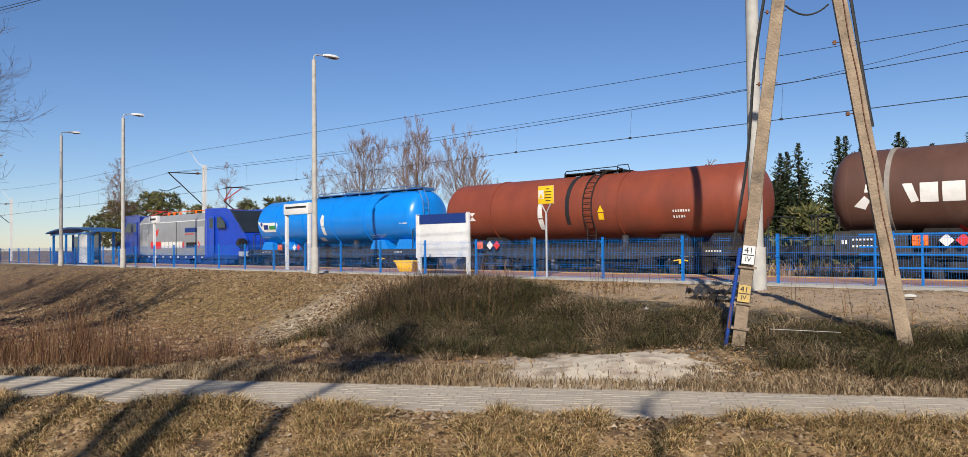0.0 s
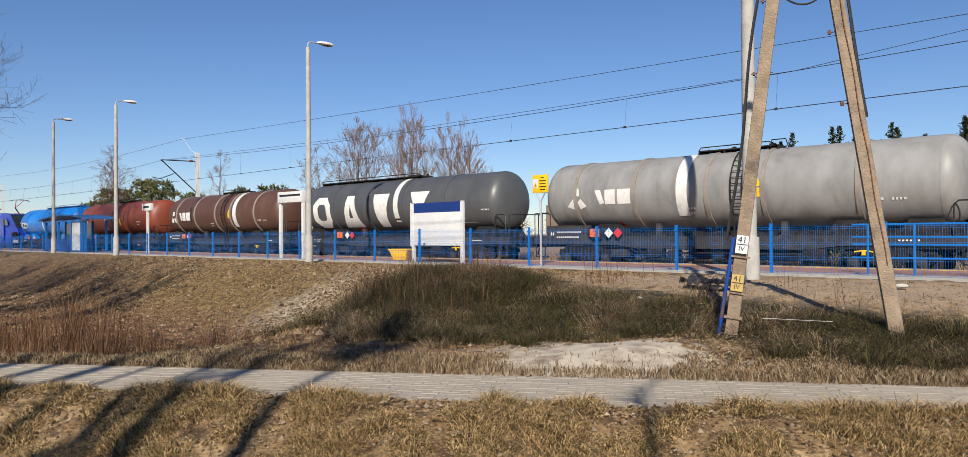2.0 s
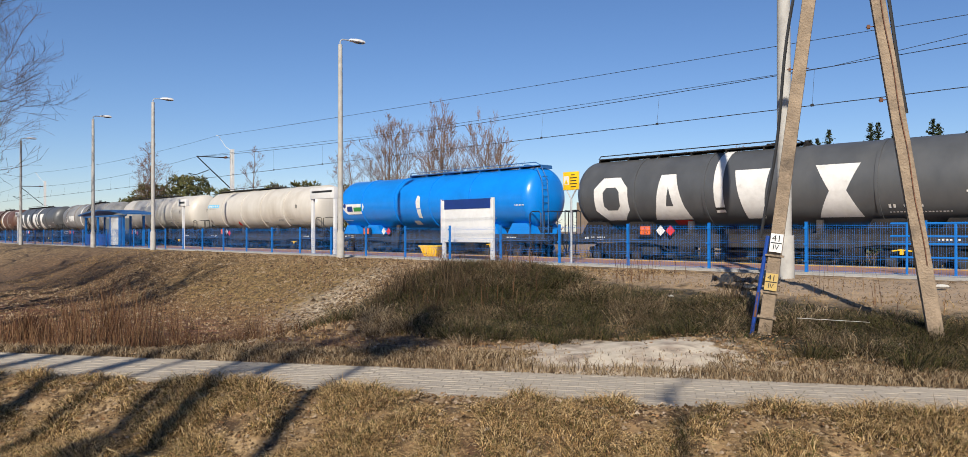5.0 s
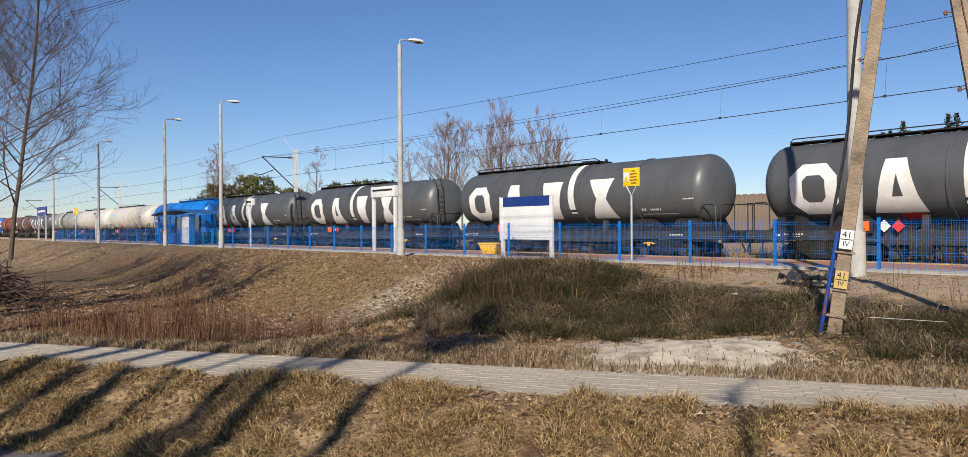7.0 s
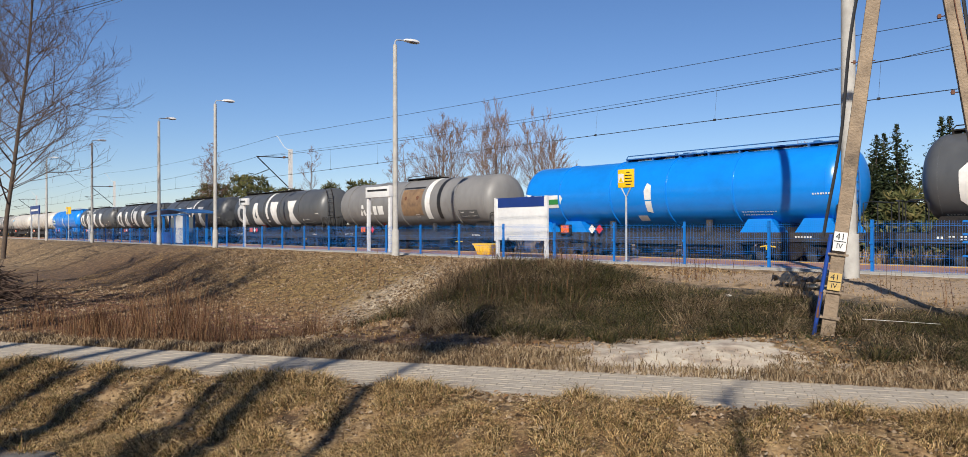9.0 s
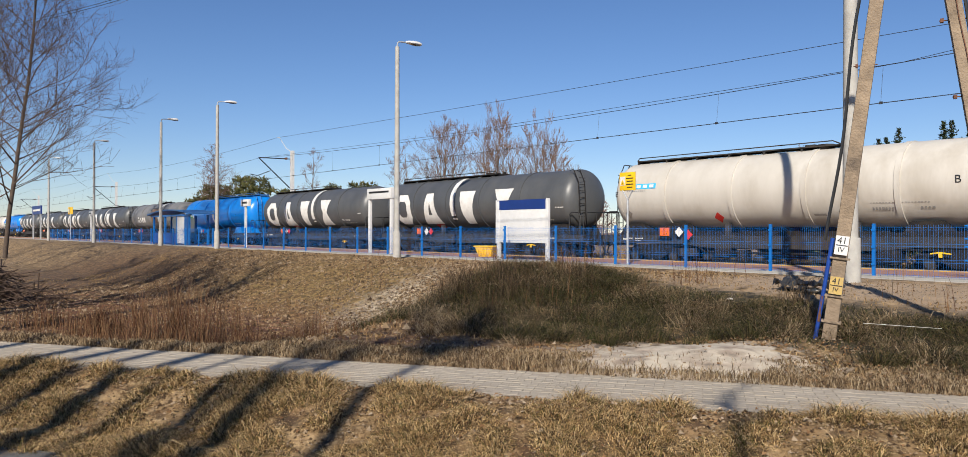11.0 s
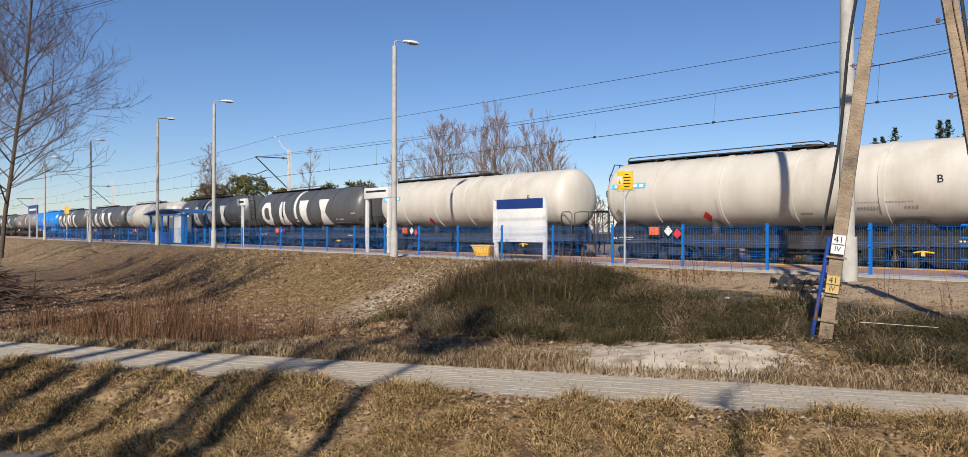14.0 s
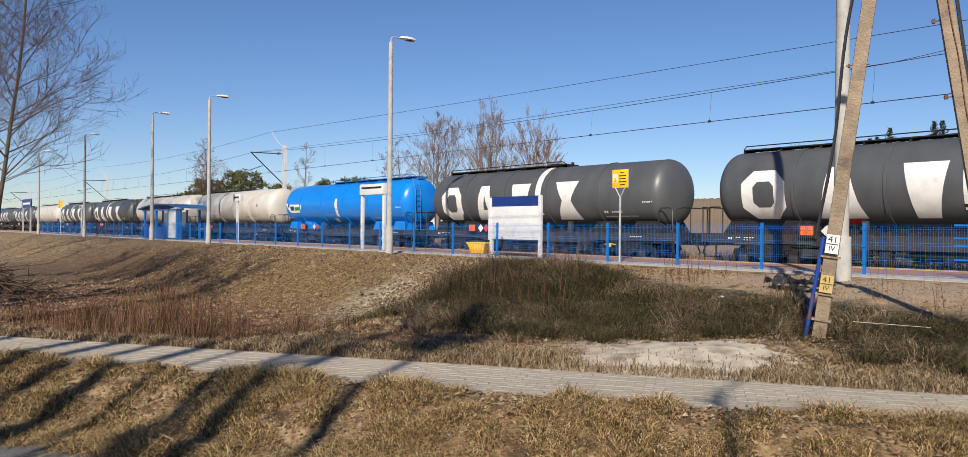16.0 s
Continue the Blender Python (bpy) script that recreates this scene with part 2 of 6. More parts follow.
M["tank_light"] = material("tank_light", (0.281, 0.275, 0.265), (0.205, 0.2, 0.189), 1.5, 0.5, wear=(0.14, 0.13, 0.119), wscale=0.8, wmix=(0.55, 0.75), stretch=(1, 1, 0.35))
M["tank_brown"] = material("tank_brown", (0.105, 0.049, 0.033), (0.08, 0.038, 0.026), 1.5, 0.5, wear=(0.15, 0.095, 0.07), wscale=0.55, wmix=(0.56, 0.8), stretch=(1, 1, 0.35))
M["tank_red"] = material("tank_red", (0.221, 0.0492, 0.023), (0.176, 0.0394, 0.0197), 1.5, 0.5, wear=(0.115, 0.0369, 0.023), wscale=0.55, wmix=(0.56, 0.8), stretch=(1, 1, 0.35))
M["tank_blue"] = material("tank_blue", (0.003, 0.205, 0.66), (0.003, 0.185, 0.61), 1.5, 0.3, wear=(0.004, 0.165, 0.55), wscale=0.6, coat=0.3)
M["tank_white"] = material("tank_white", (0.542, 0.507, 0.449), (0.488, 0.453, 0.395), 1.5, 0.42, wear=(0.348, 0.302, 0.24), wscale=0.6, wmix=(0.52, 0.8), stretch=(1, 1, 0.3))
M["grey_mark"] = material("grey_mark", (0.22, 0.21, 0.2), (0.3, 0.29, 0.27), 5, 0.6)
M["rib_tan"] = material("rib_tan", (0.272, 0.24, 0.208), (0.2, 0.176, 0.152), 2, 0.6)
M["loco_grey"] = material("loco_grey", (0.255, 0.264, 0.272), (0.221, 0.23, 0.238), 1.5, 0.4)
M["loco_blue"] = material("loco_blue", (0.008, 0.05, 0.42), (0.007, 0.042, 0.36), 1.5, 0.3, coat=0.4)
M["green_mark"] = material("green_mark", (0.03, 0.22, 0.05), (0.025, 0.2, 0.05), 4, 0.5)
M["sky_mark"] = material("sky_mark", (0.05, 0.45, 0.75), (0.05, 0.4, 0.7), 4, 0.5)
M["bark"] = material("bark", (0.102, 0.072, 0.051), (0.054, 0.039, 0.03), 6, 0.9, bump=0.7)
M["twig"] = material("twig", (0.105, 0.0651, 0.0434), (0.0682, 0.0434, 0.031), 3, 0.85)
M["birch_twig"] = material("birch_twig", (0.192, 0.112, 0.088), (0.136, 0.08, 0.064), 3, 0.85)
M["fine_twig"] = material("fine_twig", (0.20, 0.12, 0.08), (0.13, 0.08, 0.055), 3, 0.85)
M["grey_bark"] = material("grey_bark", (0.231, 0.189, 0.147), (0.14, 0.112, 0.0875), 4, 0.9, bump=0.4)
M["plank"] = material("plank", (0.24, 0.18, 0.132), (0.16, 0.12, 0.088), 4, 0.9, stretch=(4, 4, 0.4))
M["plastic"] = material("plastic", (0.02, 0.02, 0.022), (0.04, 0.04, 0.04), 5, 0.35)
M["sack"] = material("sack", (0.56, 0.544, 0.496), (0.44, 0.424, 0.384), 9, 0.7)
M["straw"] = leafy("straw", [(0.2, 0.12, 0.05), (0.09, 0.055, 0.026), (0.336, 0.216, 0.096), (0.24, 0.144, 0.06), (0.4, 0.28, 0.144), (0.16, 0.108, 0.04)])
M["verge_grass"] = leafy("verge_grass", [(0.54, 0.375, 0.18), (0.09, 0.053, 0.024), (0.43, 0.28, 0.125), (0.19, 0.115, 0.045), (0.11, 0.095, 0.026), (0.58, 0.43, 0.23), (0.05, 0.03, 0.014), (0.32, 0.20, 0.09)])
M["tuft_grass"] = leafy("tuft_grass", [(0.0322, 0.0372, 0.00992), (0.0961, 0.0837, 0.0279), (0.0136, 0.0112, 0.0062), (0.155, 0.112, 0.0558), (0.0434, 0.0484, 0.013), (0.0149, 0.0118, 0.00682), (0.0744, 0.0527, 0.0248)])
M["grey_grass"] = leafy("grey_grass", [(0.30, 0.22, 0.13), (0.15, 0.10, 0.055), (0.36, 0.28, 0.18), (0.09, 0.058, 0.032), (0.22, 0.155, 0.088), (0.055, 0.035, 0.02)])
M["dark_stalk"] = leafy("dark_stalk", [(0.042, 0.0269, 0.0151), (0.0714, 0.0462, 0.0252), (0.0252, 0.0168, 0.0101), (0.118, 0.084, 0.0504)])
M["clod"] = leafy("clod", [(0.12, 0.072, 0.036), (0.22, 0.15, 0.085), (0.05, 0.03, 0.016), (0.17, 0.11, 0.055), (0.28, 0.21, 0.14), (0.08, 0.05, 0.026)])
M["reed"] = leafy("reed", [(0.102, 0.0476, 0.0231), (0.15, 0.0782, 0.0374), (0.0612, 0.0286, 0.0163), (0.19, 0.116, 0.0612)])
M["leaf"] = leafy("leaf", [(0.24, 0.138, 0.066), (0.18, 0.096, 0.045), (0.312, 0.216, 0.126), (0.348, 0.27, 0.192)])
M["needle"] = leafy("needle", [(0.0192, 0.03, 0.0108), (0.03, 0.042, 0.015), (0.0132, 0.0216, 0.009), (0.045, 0.051, 0.018)])
M["pine_needle"] = leafy("pine_needle", [(0.065, 0.0748, 0.026), (0.0975, 0.0975, 0.0325), (0.0488, 0.0553, 0.0195), (0.13, 0.111, 0.0423)])

# ---- terrain ----
A0, AX, NX = Vector((-6.3, 5.35)), Vector((0.84, 0.543)), Vector((-0.543, 0.84))


def smooth(a, b, x):
    t = min(1.0, max(0.0, (x - a) / (b - a)))
    return t * t * (3 - 2 * t)


def lane(x, y):
    """Along and across the footpath."""
    dx, dy = x - A0.x, y - A0.y
    return dx * AX.x + dy * AX.y, dx * NX.x + dy * NX.y


def ground_z(x, y):
    s, q = lane(x, y)
    if q < -2.35:
        return -0.42 + 0.45 * smooth(6.9, 7.6, -q)
    left = 1 - smooth(-17.0, -12.6, x + 0.45 * (y - 12))
    up_l = smooth(9.5, 16.3, y)
    zl = -0.95 * smooth(0.9, 4.0, q) * (1 - up_l) + 0.60 * up_l
    zr = 0.55 * smooth(8.5, 15.5, y) * smooth(0.9, 3.0, q) + 0.04 * smooth(0.8, 2, q)
    zr += 0.50 * math.exp(-((x + 11.8) / 2.6) ** 2 - ((y - 11.4) / 2.0) ** 2) + 0.12 * math.exp(-((x + 7.2) / 2.5) ** 2 - ((y - 12.0) / 1.3) ** 2)
    z = zl * left + zr * (1 - left)
    z += 0.10 * math.exp(-((x + 5.5) / 1.1) ** 2 - ((y - 8.2) / 0.9) ** 2)
    if q > 0:
        w = smooth(15.8, 17.2, y)
        z = z * (1 - w) + 0.60 * w
    if y > 23.2:
        z = 0.6 - 0.45 * smooth(23.3, 24.0, y)
    if q < -0.75:
        z = 0.03 - 0.42 * smooth(0.85, 2.35, -q)
    if abs(q) < 0.8:
        z = min(z, -0.05)
    elif y < 17.4:
        w = min(1.0, (abs(q) - 0.78) * 2) * (1.0 if abs(x) < 60 else 0.3)
        z += 0.16 * left * up_l * (1 - up_l) * 4 * noise.noise((x * 0.55, y * 0.12, 7))
        z += w * (0.08 * noise.noise((x * 0.7, y * 0.7, 0)) + 0.05 * noise.noise((x * 2.3, y * 2.3, 4)) + 0.025 * noise.noise((x * 6, y * 6, 9)))
    return z


def axis(lo, hi, fine_lo, fine_hi, step, grow=1.22):
    xs = list(np.arange(fine_lo, fine_hi + 1e-6, step))
    d = step
    while xs[-1] < hi:
        d *= grow
        xs.append(xs[-1] + d)
    d = step
    while xs[0] > lo:
        d *= grow
        xs.insert(0, xs[0] - d)
    return [float(v) for v in xs]


def build_ground():
    xs, ys = axis(-2500, 2500, -40, 8, 0.17), axis(-600, 2500, -2, 25, 0.17)
    g = Shape()
    g.v = [(x, y, ground_z(x, y)) for y in ys for x in xs]
    n = len(xs)
    g.f = [(j * n + i, j * n + i + 1, (j + 1) * n + i + 1, (j + 1) * n + i) for j in range(len(ys) - 1) for i in range(n - 1)]
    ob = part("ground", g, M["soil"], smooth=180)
    return tagged(ob, "dry early spring ground of brown grass and bare soil", "ground", kind="structure")


build_ground()


def along(s0, s1, q0, q1, z0, z1, b=None):
    """A slab that follows the footpath's line."""
    b = b or Shape()
    pts = [A0 + AX * s + NX * q for s in (s0, s1) for q in (q0, q1)]
    vs = [(p.x, p.y, z) for p in pts for z in (z0, z1)]
    return b.add(vs, [(0, 1, 3, 2), (4, 6, 7, 5), (0, 4, 5, 1), (2, 3, 7, 6), (0, 2, 6, 4), (1, 5, 7, 3)])


tagged(part("road", along(-80, 60, -6.9, -2.45, -0.7, -0.385), M["asphalt"]), "worn grey asphalt road beside the footpath", "road", kind="structure")
pavement = tagged(part("pavement", along(-80, 60, -0.74, 0.74, -0.3, -0.008), M["joint"]), "grey concrete block footpath", "pavement", kind="structure")

# platform, track bed, rails
tagged(part("platform", Shape().box(-260, 60, 17.95, 23.25, 0.0, 0.615), M["concrete"]), "grey concrete station platform", "platform", kind="structure")
tagged(part("platform_paving", Shape().box(-260, 60, 19.6, 22.7, 0.5, 0.628), M["red_paving"]), "red paved strip on the station platform", "paving", kind="structure")
tagged(part("platform_line", Shape().box(-260, 60, 22.2, 22.3, 0.5, 0.634), M["yellow"]), "yellow safety line along the platform edge", "line", kind="structure")
tagged(part("fence_kerb", Shape().box(-260, 60, 18.1, 18.3, 0.3, 0.66), M["kerb"], bevel=0.01), "low concrete kerb under the blue fence", "kerb", kind="structure")
tagged(part("track_bed", Shape().box(-900, 300, 23.3, 27.4, -0.2, 0.08), M["gravel"]), "grey brown crushed stone track bed", "ballast", kind="structure")
for y in (24.28, 25.72):
    r = Shape().box(-900, 300, y - 0.035, y + 0.035, 0.2, 0.25).box(-900, 300, y - 0.01, y + 0.01, 0.1, 0.2).box(-900, 300, y - 0.07, y + 0.07, 0.08, 0.1)
    tagged(part("rail", r, M["steel"]), "worn steel rail on the track bed", "rail", "rails", "structure")


# ---- writing ----
def letters(text, size):
    """A flat mesh of text in the built-in font, upright in the x-z plane and facing -y."""
    cu = bpy.data.curves.new("text", "FONT")
    cu.body, cu.size, cu.align_x, cu.align_y = text, size, "CENTER", "CENTER"
    cu.extrude = 0.0015
    ob = bpy.data.objects.new("text", cu)
    scene.collection.objects.link(ob)
    me = bpy.data.meshes.new_from_object(ob.evaluated_get(bpy.context.evaluated_depsgraph_get()))
    bpy.data.objects.remove(ob)
    me.transform(Matrix.Rotation(math.pi / 2, 4, "X"))
    return me


def writing(text, size, mat, parent, m, name="lettering"):
    me = letters(text, size)
    me.materials.clear()
    me.materials.append(mat)
    return part(name, me, mat, parent, at=m)


# ---- fence ----
FENCE_X0, FENCE_Y, STEP = -7.18, 18.2, 2.55


def build_fence():
    ps = Shape().box(-0.03, 0.03, -0.03, 0.03, 0, 1.25)
    ps.box(-0.034, 0.034, -0.034, 0.034, 1.25, 1.27)
    for z in (0.3, 0.7, 1.1):
        ps.box(-0.045, 0.045, -0.05, -0.03, z, z + 0.05)
    post = mesh_of("post", ps, M["fence_blue"])
    w = Shape()
    for i in range(50):
        x = -STEP / 2 + 0.05 + i * (STEP - 0.1) / 49
        w.tube((x, 0, 0.06), (x, 0, 1.24), 0.0022, n=3, caps=False)
    for z in (0.1, 0.4, 0.46, 0.75, 0.81, 1.12, 1.17):
        w.tube((-STEP / 2, 0, z), (STEP / 2, 0, z), 0.003, n=3, caps=False)
    wires = mesh_of("wire_panel", w, M["fence_blue"], smooth=0)
    f = thing("fence", pose(0, FENCE_Y, 0.6), "blue welded wire panel fence along the platform", "fence")
    for k in range(-6, 36):
        x = FENCE_X0 - STEP * k
        part("post", post, None, f, at=pose(x, 0, 0))
        tagged(part("wire_panel", wires, None, f, at=pose(x - STEP / 2, 0, 0)), kind="stuff")


build_fence()


def build_railing():
    """The blue tube railing of the platform's ramp."""
    o = thing("ramp_railing", pose(-5.7, 19.5, 0.62), "blue tubular steel railing beside the platform ramp", "railing")
    for i, x in enumerate((0.35, 1.35, 2.7, 4.05, 5.4, 6.75)):
        part("post", Shape().tube((x, 0, 0), (x, 0, 1.2), 0.028, n=8), M["fence_blue"], o)
    for z, d in ((1.2, 0.0), (0.9, -0.03), (0.72, -0.03), (0.4, 0.0)):
        part("rail", Shape().tube((0, 0, z), (7.2, 0, z + d), 0.026, n=8), M["fence_blue"], o)


build_railing()


# ---- lamps ----
def build_lamp(x, y, h, z, r0, r1, label="tall tapered grey concrete platform lamp post"):
    o = thing("street_lamp", pose(x, y, z, 0, 0, 90), label, "street lamp", "platform lamps")
    part("pole", Shape().tube((0, 0, -0.1), (0, 0, h), r0, r1, 14), M["concrete"], o)
    part("base", Shape().tube((0, 0, -0.2), (0, 0, 1.05), r0 * 1.35, r0 * 1.25, 14), M["concrete"], o, bevel=0.012)
    part("arm", Shape().pipe([(0, 0, h - 0.1), (0, 0, h + 0.1), (0.03, 0, h + 0.18), (0.12, 0, h + 0.23), (0.5, 0, h + 0.25)], 0.03), M["galv"], o)
    hd = Shape().lathe_x([(0.42, 0.004), (0.43, 0.06), (0.5, 0.11), (0.75, 0.16), (1.0, 0.17), (1.15, 0.12), (1.2, 0.004)], 18)
    hd.v = [(a, b, h + 0.25 + (c * 0.75 if c > 0 else c * 0.25)) for a, b, c in hd.v]
    part("lamp_head", hd, M["white_paint"], o, "white street lamp head")
    gl = Shape().lathe_x([(0.7, 0.004), (0.74, 0.09), (0.95, 0.12), (1.1, 0.07), (1.13, 0.004)], 14)
    gl.v = [(a, b, h + 0.215 + c * 0.25) for a, b, c in gl.v]
    part("lens", gl, M["glass"], o)


for x, z, h in ((-25.1, 0.6, 8.55), (-44.2, 0.62, 8.6), (-54.6, 0.6, 8.75), (-73.0, 0.6, 8.9), (-92.3, 0.6, 8.8)):
    build_lamp(x, 17.0, h, z, 0.12, 0.085)
build_lamp(-6.95, 16.4, 12.0, 0.5, 0.16, 0.12, "thick pale concrete lamp post in front of the fence")
hatch = thing("junction_cover", pose(-6.93, 16.21, 1.35), "small pale access cover on the lamp post", "cover")
part("cover", Shape().box(-0.05, 0.05, -0.03, 0.03, 0, 0.32), M["white_paint"], hatch, bevel=0.008)


# ---- platform furniture ----
def build_board():
    o = thing("notice_board", pose(-19.77, 18.9, 0.62), "blank white notice board with a dark blue top band", "notice board")
    for x in (-1.3, 1.27):
        part("leg", Shape().box(x, x + 0.12, -0.06, 0.06, 0, 2.2), M["white_paint"], o, bevel=0.008)
    part("panel", Shape().box(-1.3, 1.3, -0.05, 0.05, 0.64, 1.86), M["white_paint"], o, bevel=0.006)
    part("band", Shape().box(-1.3, 1.3, -0.056, 0.056, 1.86, 2.22), M["navy"], o, "dark blue band")
    for x in (-1.37, 1.3):
        part("edge", Shape().box(x, x + 0.07, -0.065, 0.065, 0.6, 2.24), M["white_paint"], o)


build_board()


def build_portal():
    o = thing("sign_portal", pose(-29.85, 19.3, 0.62), "white steel portal with a boxed sign on top", "sign")
    for x in (-1.0, 0.86):
        part("leg", Shape().box(x, x + 0.14, -0.07, 0.07, 0, 3.1), M["white_paint"], o, bevel=0.01)
    part("box", Shape().box(-1.02, 1.02, -0.12, 0.12, 2.58, 3.08), M["white_paint"], o, bevel=0.01)
    part("slot", Shape().box(-0.85, 0.85, -0.126, -0.11, 2.86, 2.95), M["black"], o, "dark slot")


build_portal()


def build_small_sign(x, z, w):
    o = thing("platform_sign", pose(x, 19.3, 0.62), "small white box sign on a white post", "sign", "platform signs")
    part("post", Shape().box(-0.06, 0.06, -0.06, 0.06, 0, 2.7), M["white_paint"], o)
    part("box", Shape().box(-w / 2, w / 2, -0.1, 0.1, 2.62, 3.05), M["white_paint"], o, bevel=0.01)
    part("slot", Shape().box(-w / 3, w / 3, -0.106, -0.09, 2.78, 2.9), M["black"], o)


build_small_sign(-45.4, 0, 1.15)
build_small_sign(-84.0, 0, 1.0)


def build_warning_sign():
    o = thing("warning_sign", pose(-14.83, 18.8, 0.62), "yellow warning sign with a triangle on a galvanised post", "sign")
    part("post", Shape().tube((0, 0, 0), (0, 0, 2.05), 0.035, n=10), M["galv"], o)
    part("fork", Shape().pipe([(-0.2, 0, 2.38), (0, 0, 2.05), (0.2, 0, 2.38)], 0.025), M["galv"], o)
    part("plate", Shape().box(-0.31, 0.31, -0.02, 0.0, 2.36, 2.93), M["yellow"], o, bevel=0.004)
    part("rim", Shape().box(-0.32, 0.32, 0.0, 0.012, 2.35, 2.94), M["galv"], o)
    part("symbol_field", Shape().box(-0.285, -0.08, -0.026, -0.02, 2.52, 2.8), M["white_paint"], o)
    part("triangle", Shape().add([(-0.27, -0.03, 2.54), (-0.095, -0.03, 2.54), (-0.183, -0.03, 2.71)], [(0, 1, 2)]), M["yellow"], o)
    part("bolt_mark", Shape().add([(-0.195, -0.033, 2.56), (-0.17, -0.033, 2.56), (-0.183, -0.033, 2.67)], [(0, 1, 2)]), M["black"], o)
    for i, (a, b) in enumerate(((0.02, 0.16), (-0.04, 0.24), (-0.02, 0.22), (-0.04, 0.24), (0.0, 0.2))):
        part("text_bar", Shape().box(a, b, -0.026, -0.02, 2.82 - 0.095 * i, 2.85 - 0.095 * i), M["black"], o)


build_warning_sign()


def build_bin():
    o = thing("grit_bin", pose(-23.2, 20.2, 0.628, 0, 0, 12), "bright yellow plastic grit bin on the platform", "grit bin")
    b = Shape()
    b.add([(-0.3, -0.18, 0), (0.3, -0.18, 0), (0.3, 0.18, 0), (-0.3, 0.18, 0), (-0.46, -0.27, 0.40), (0.46, -0.27, 0.40), (0.46, 0.27, 0.40), (-0.46, 0.27, 0.40)],
          [(3, 2, 1, 0), (0, 1, 5, 4), (1, 2, 6, 5), (2, 3, 7, 6), (3, 0, 4, 7), (4, 5, 6, 7)])
    part("body", b, M["yellow"], o, bevel=0.02)
    part("lid", Shape().box(-0.5, 0.5, -0.3, 0.3, 0.40, 0.46), M["yellow"], o, bevel=0.02)
    for i in range(5):
        x = -0.28 + 0.14 * i
        part("rib", Shape().box(x - 0.015, x + 0.015, -0.28, -0.2, 0.14, 0.38), M["yellow"], o)


build_bin()


def build_shelter():
    o = thing("waiting_shelter", pose(-60.0, 20.2, 0.62), "blue steel waiting shelter with a curved roof", "shelter")
    for x in (-4.3, -1.5, 1.3, 3.9):
        for y in (-0.7, 0.7):
            part("post", Shape().box(x - 0.07, x + 0.07, y - 0.07, y + 0.07, 0, 2.25), M["fence_blue"], o)
    rf = Shape()
    n = 10
    for i in range(n + 1):
        a = -1.0 + 2.0 * i / n
        rf.v += [(a * 4.9, y, 2.3 + 0.32 * (1 - a * a) + dz) for y in (-1.1, 1.1) for dz in (0, 0.1)]
    for i in range(n):
        k, m = i * 4, i * 4 + 4
        rf.f += [(k + 1, k + 3, m + 3, m + 1), (k, m, m + 2, k + 2), (k, k + 1, m + 1, m), (k + 2, m + 2, m + 3, k + 3)]
    rf.f += [(0, 2, 3, 1), (4 * n, 4 * n + 1, 4 * n + 3, 4 * n + 2)]
    part("roof", rf, M["walk_blue"], o, "dark blue curved roof")
    part("beam", Shape().box(-4.6, 4.6, -0.85, -0.72, 2.18, 2.3), M["fence_blue"], o)
    for x0, x1 in ((-4.2, -1.6), (-1.4, 1.2)):
        part("glass_pane", Shape().box(x0, x1, 0.69, 0.71, 0.3, 2.1), M["clear"], o)
    part("poster_panel", Shape().box(1.4, 3.0, -0.74, -0.68, 0.1, 2.15), M["white_paint"], o, "pale poster panel")
    part("side_panel", Shape().box(3.0, 3.85, -0.75, -0.69, 0.0, 2.2), M["fence_blue"], o)
    part("bench", Shape().box(-3.9, 1.0, 0.2, 0.6, 0.42, 0.48), M["blue_paint"], o, bevel=0.01)
    part("lower_panel", Shape().box(-4.2, 1.2, -0.74, -0.7, 0.05, 0.9), M["blue_paint"], o)


build_shelter()


def build_far_signs():
    o = thing("station_sign", pose(-112.0, 19.3, 0.62), "dark blue station name board on two posts", "sign")
    for x in (-2.4, 2.4):
        part("post", Shape().box(x - 0.08, x + 0.08, -0.08, 0.08, 0, 4.0), M["galv"], o)
    part("board", Shape().box(-3.0, 3.0, -0.06, 0.06, 3.2, 4.3), M["navy"], o)
    part("text_bar", Shape().box(-2.2, 2.2, -0.07, -0.06, 3.6, 3.85), M["mark_white"], o)
    o = thing("warning_sign", pose(-93.5, 19.4, 0.62), "yellow warning sign beside the platform", "sign")
    part("post", Shape().tube((0, 0, 0), (0, 0, 3.0), 0.05, n=8), M["galv"], o)
    part("plate", Shape().box(-1.1, 1.1, -0.03, 0.0, 2.9, 3.7), M["yellow"], o)
    part("symbol_field", Shape().box(-0.9, -0.3, -0.04, -0.03, 3.1, 3.5), M["white_paint"], o)


build_far_signs()


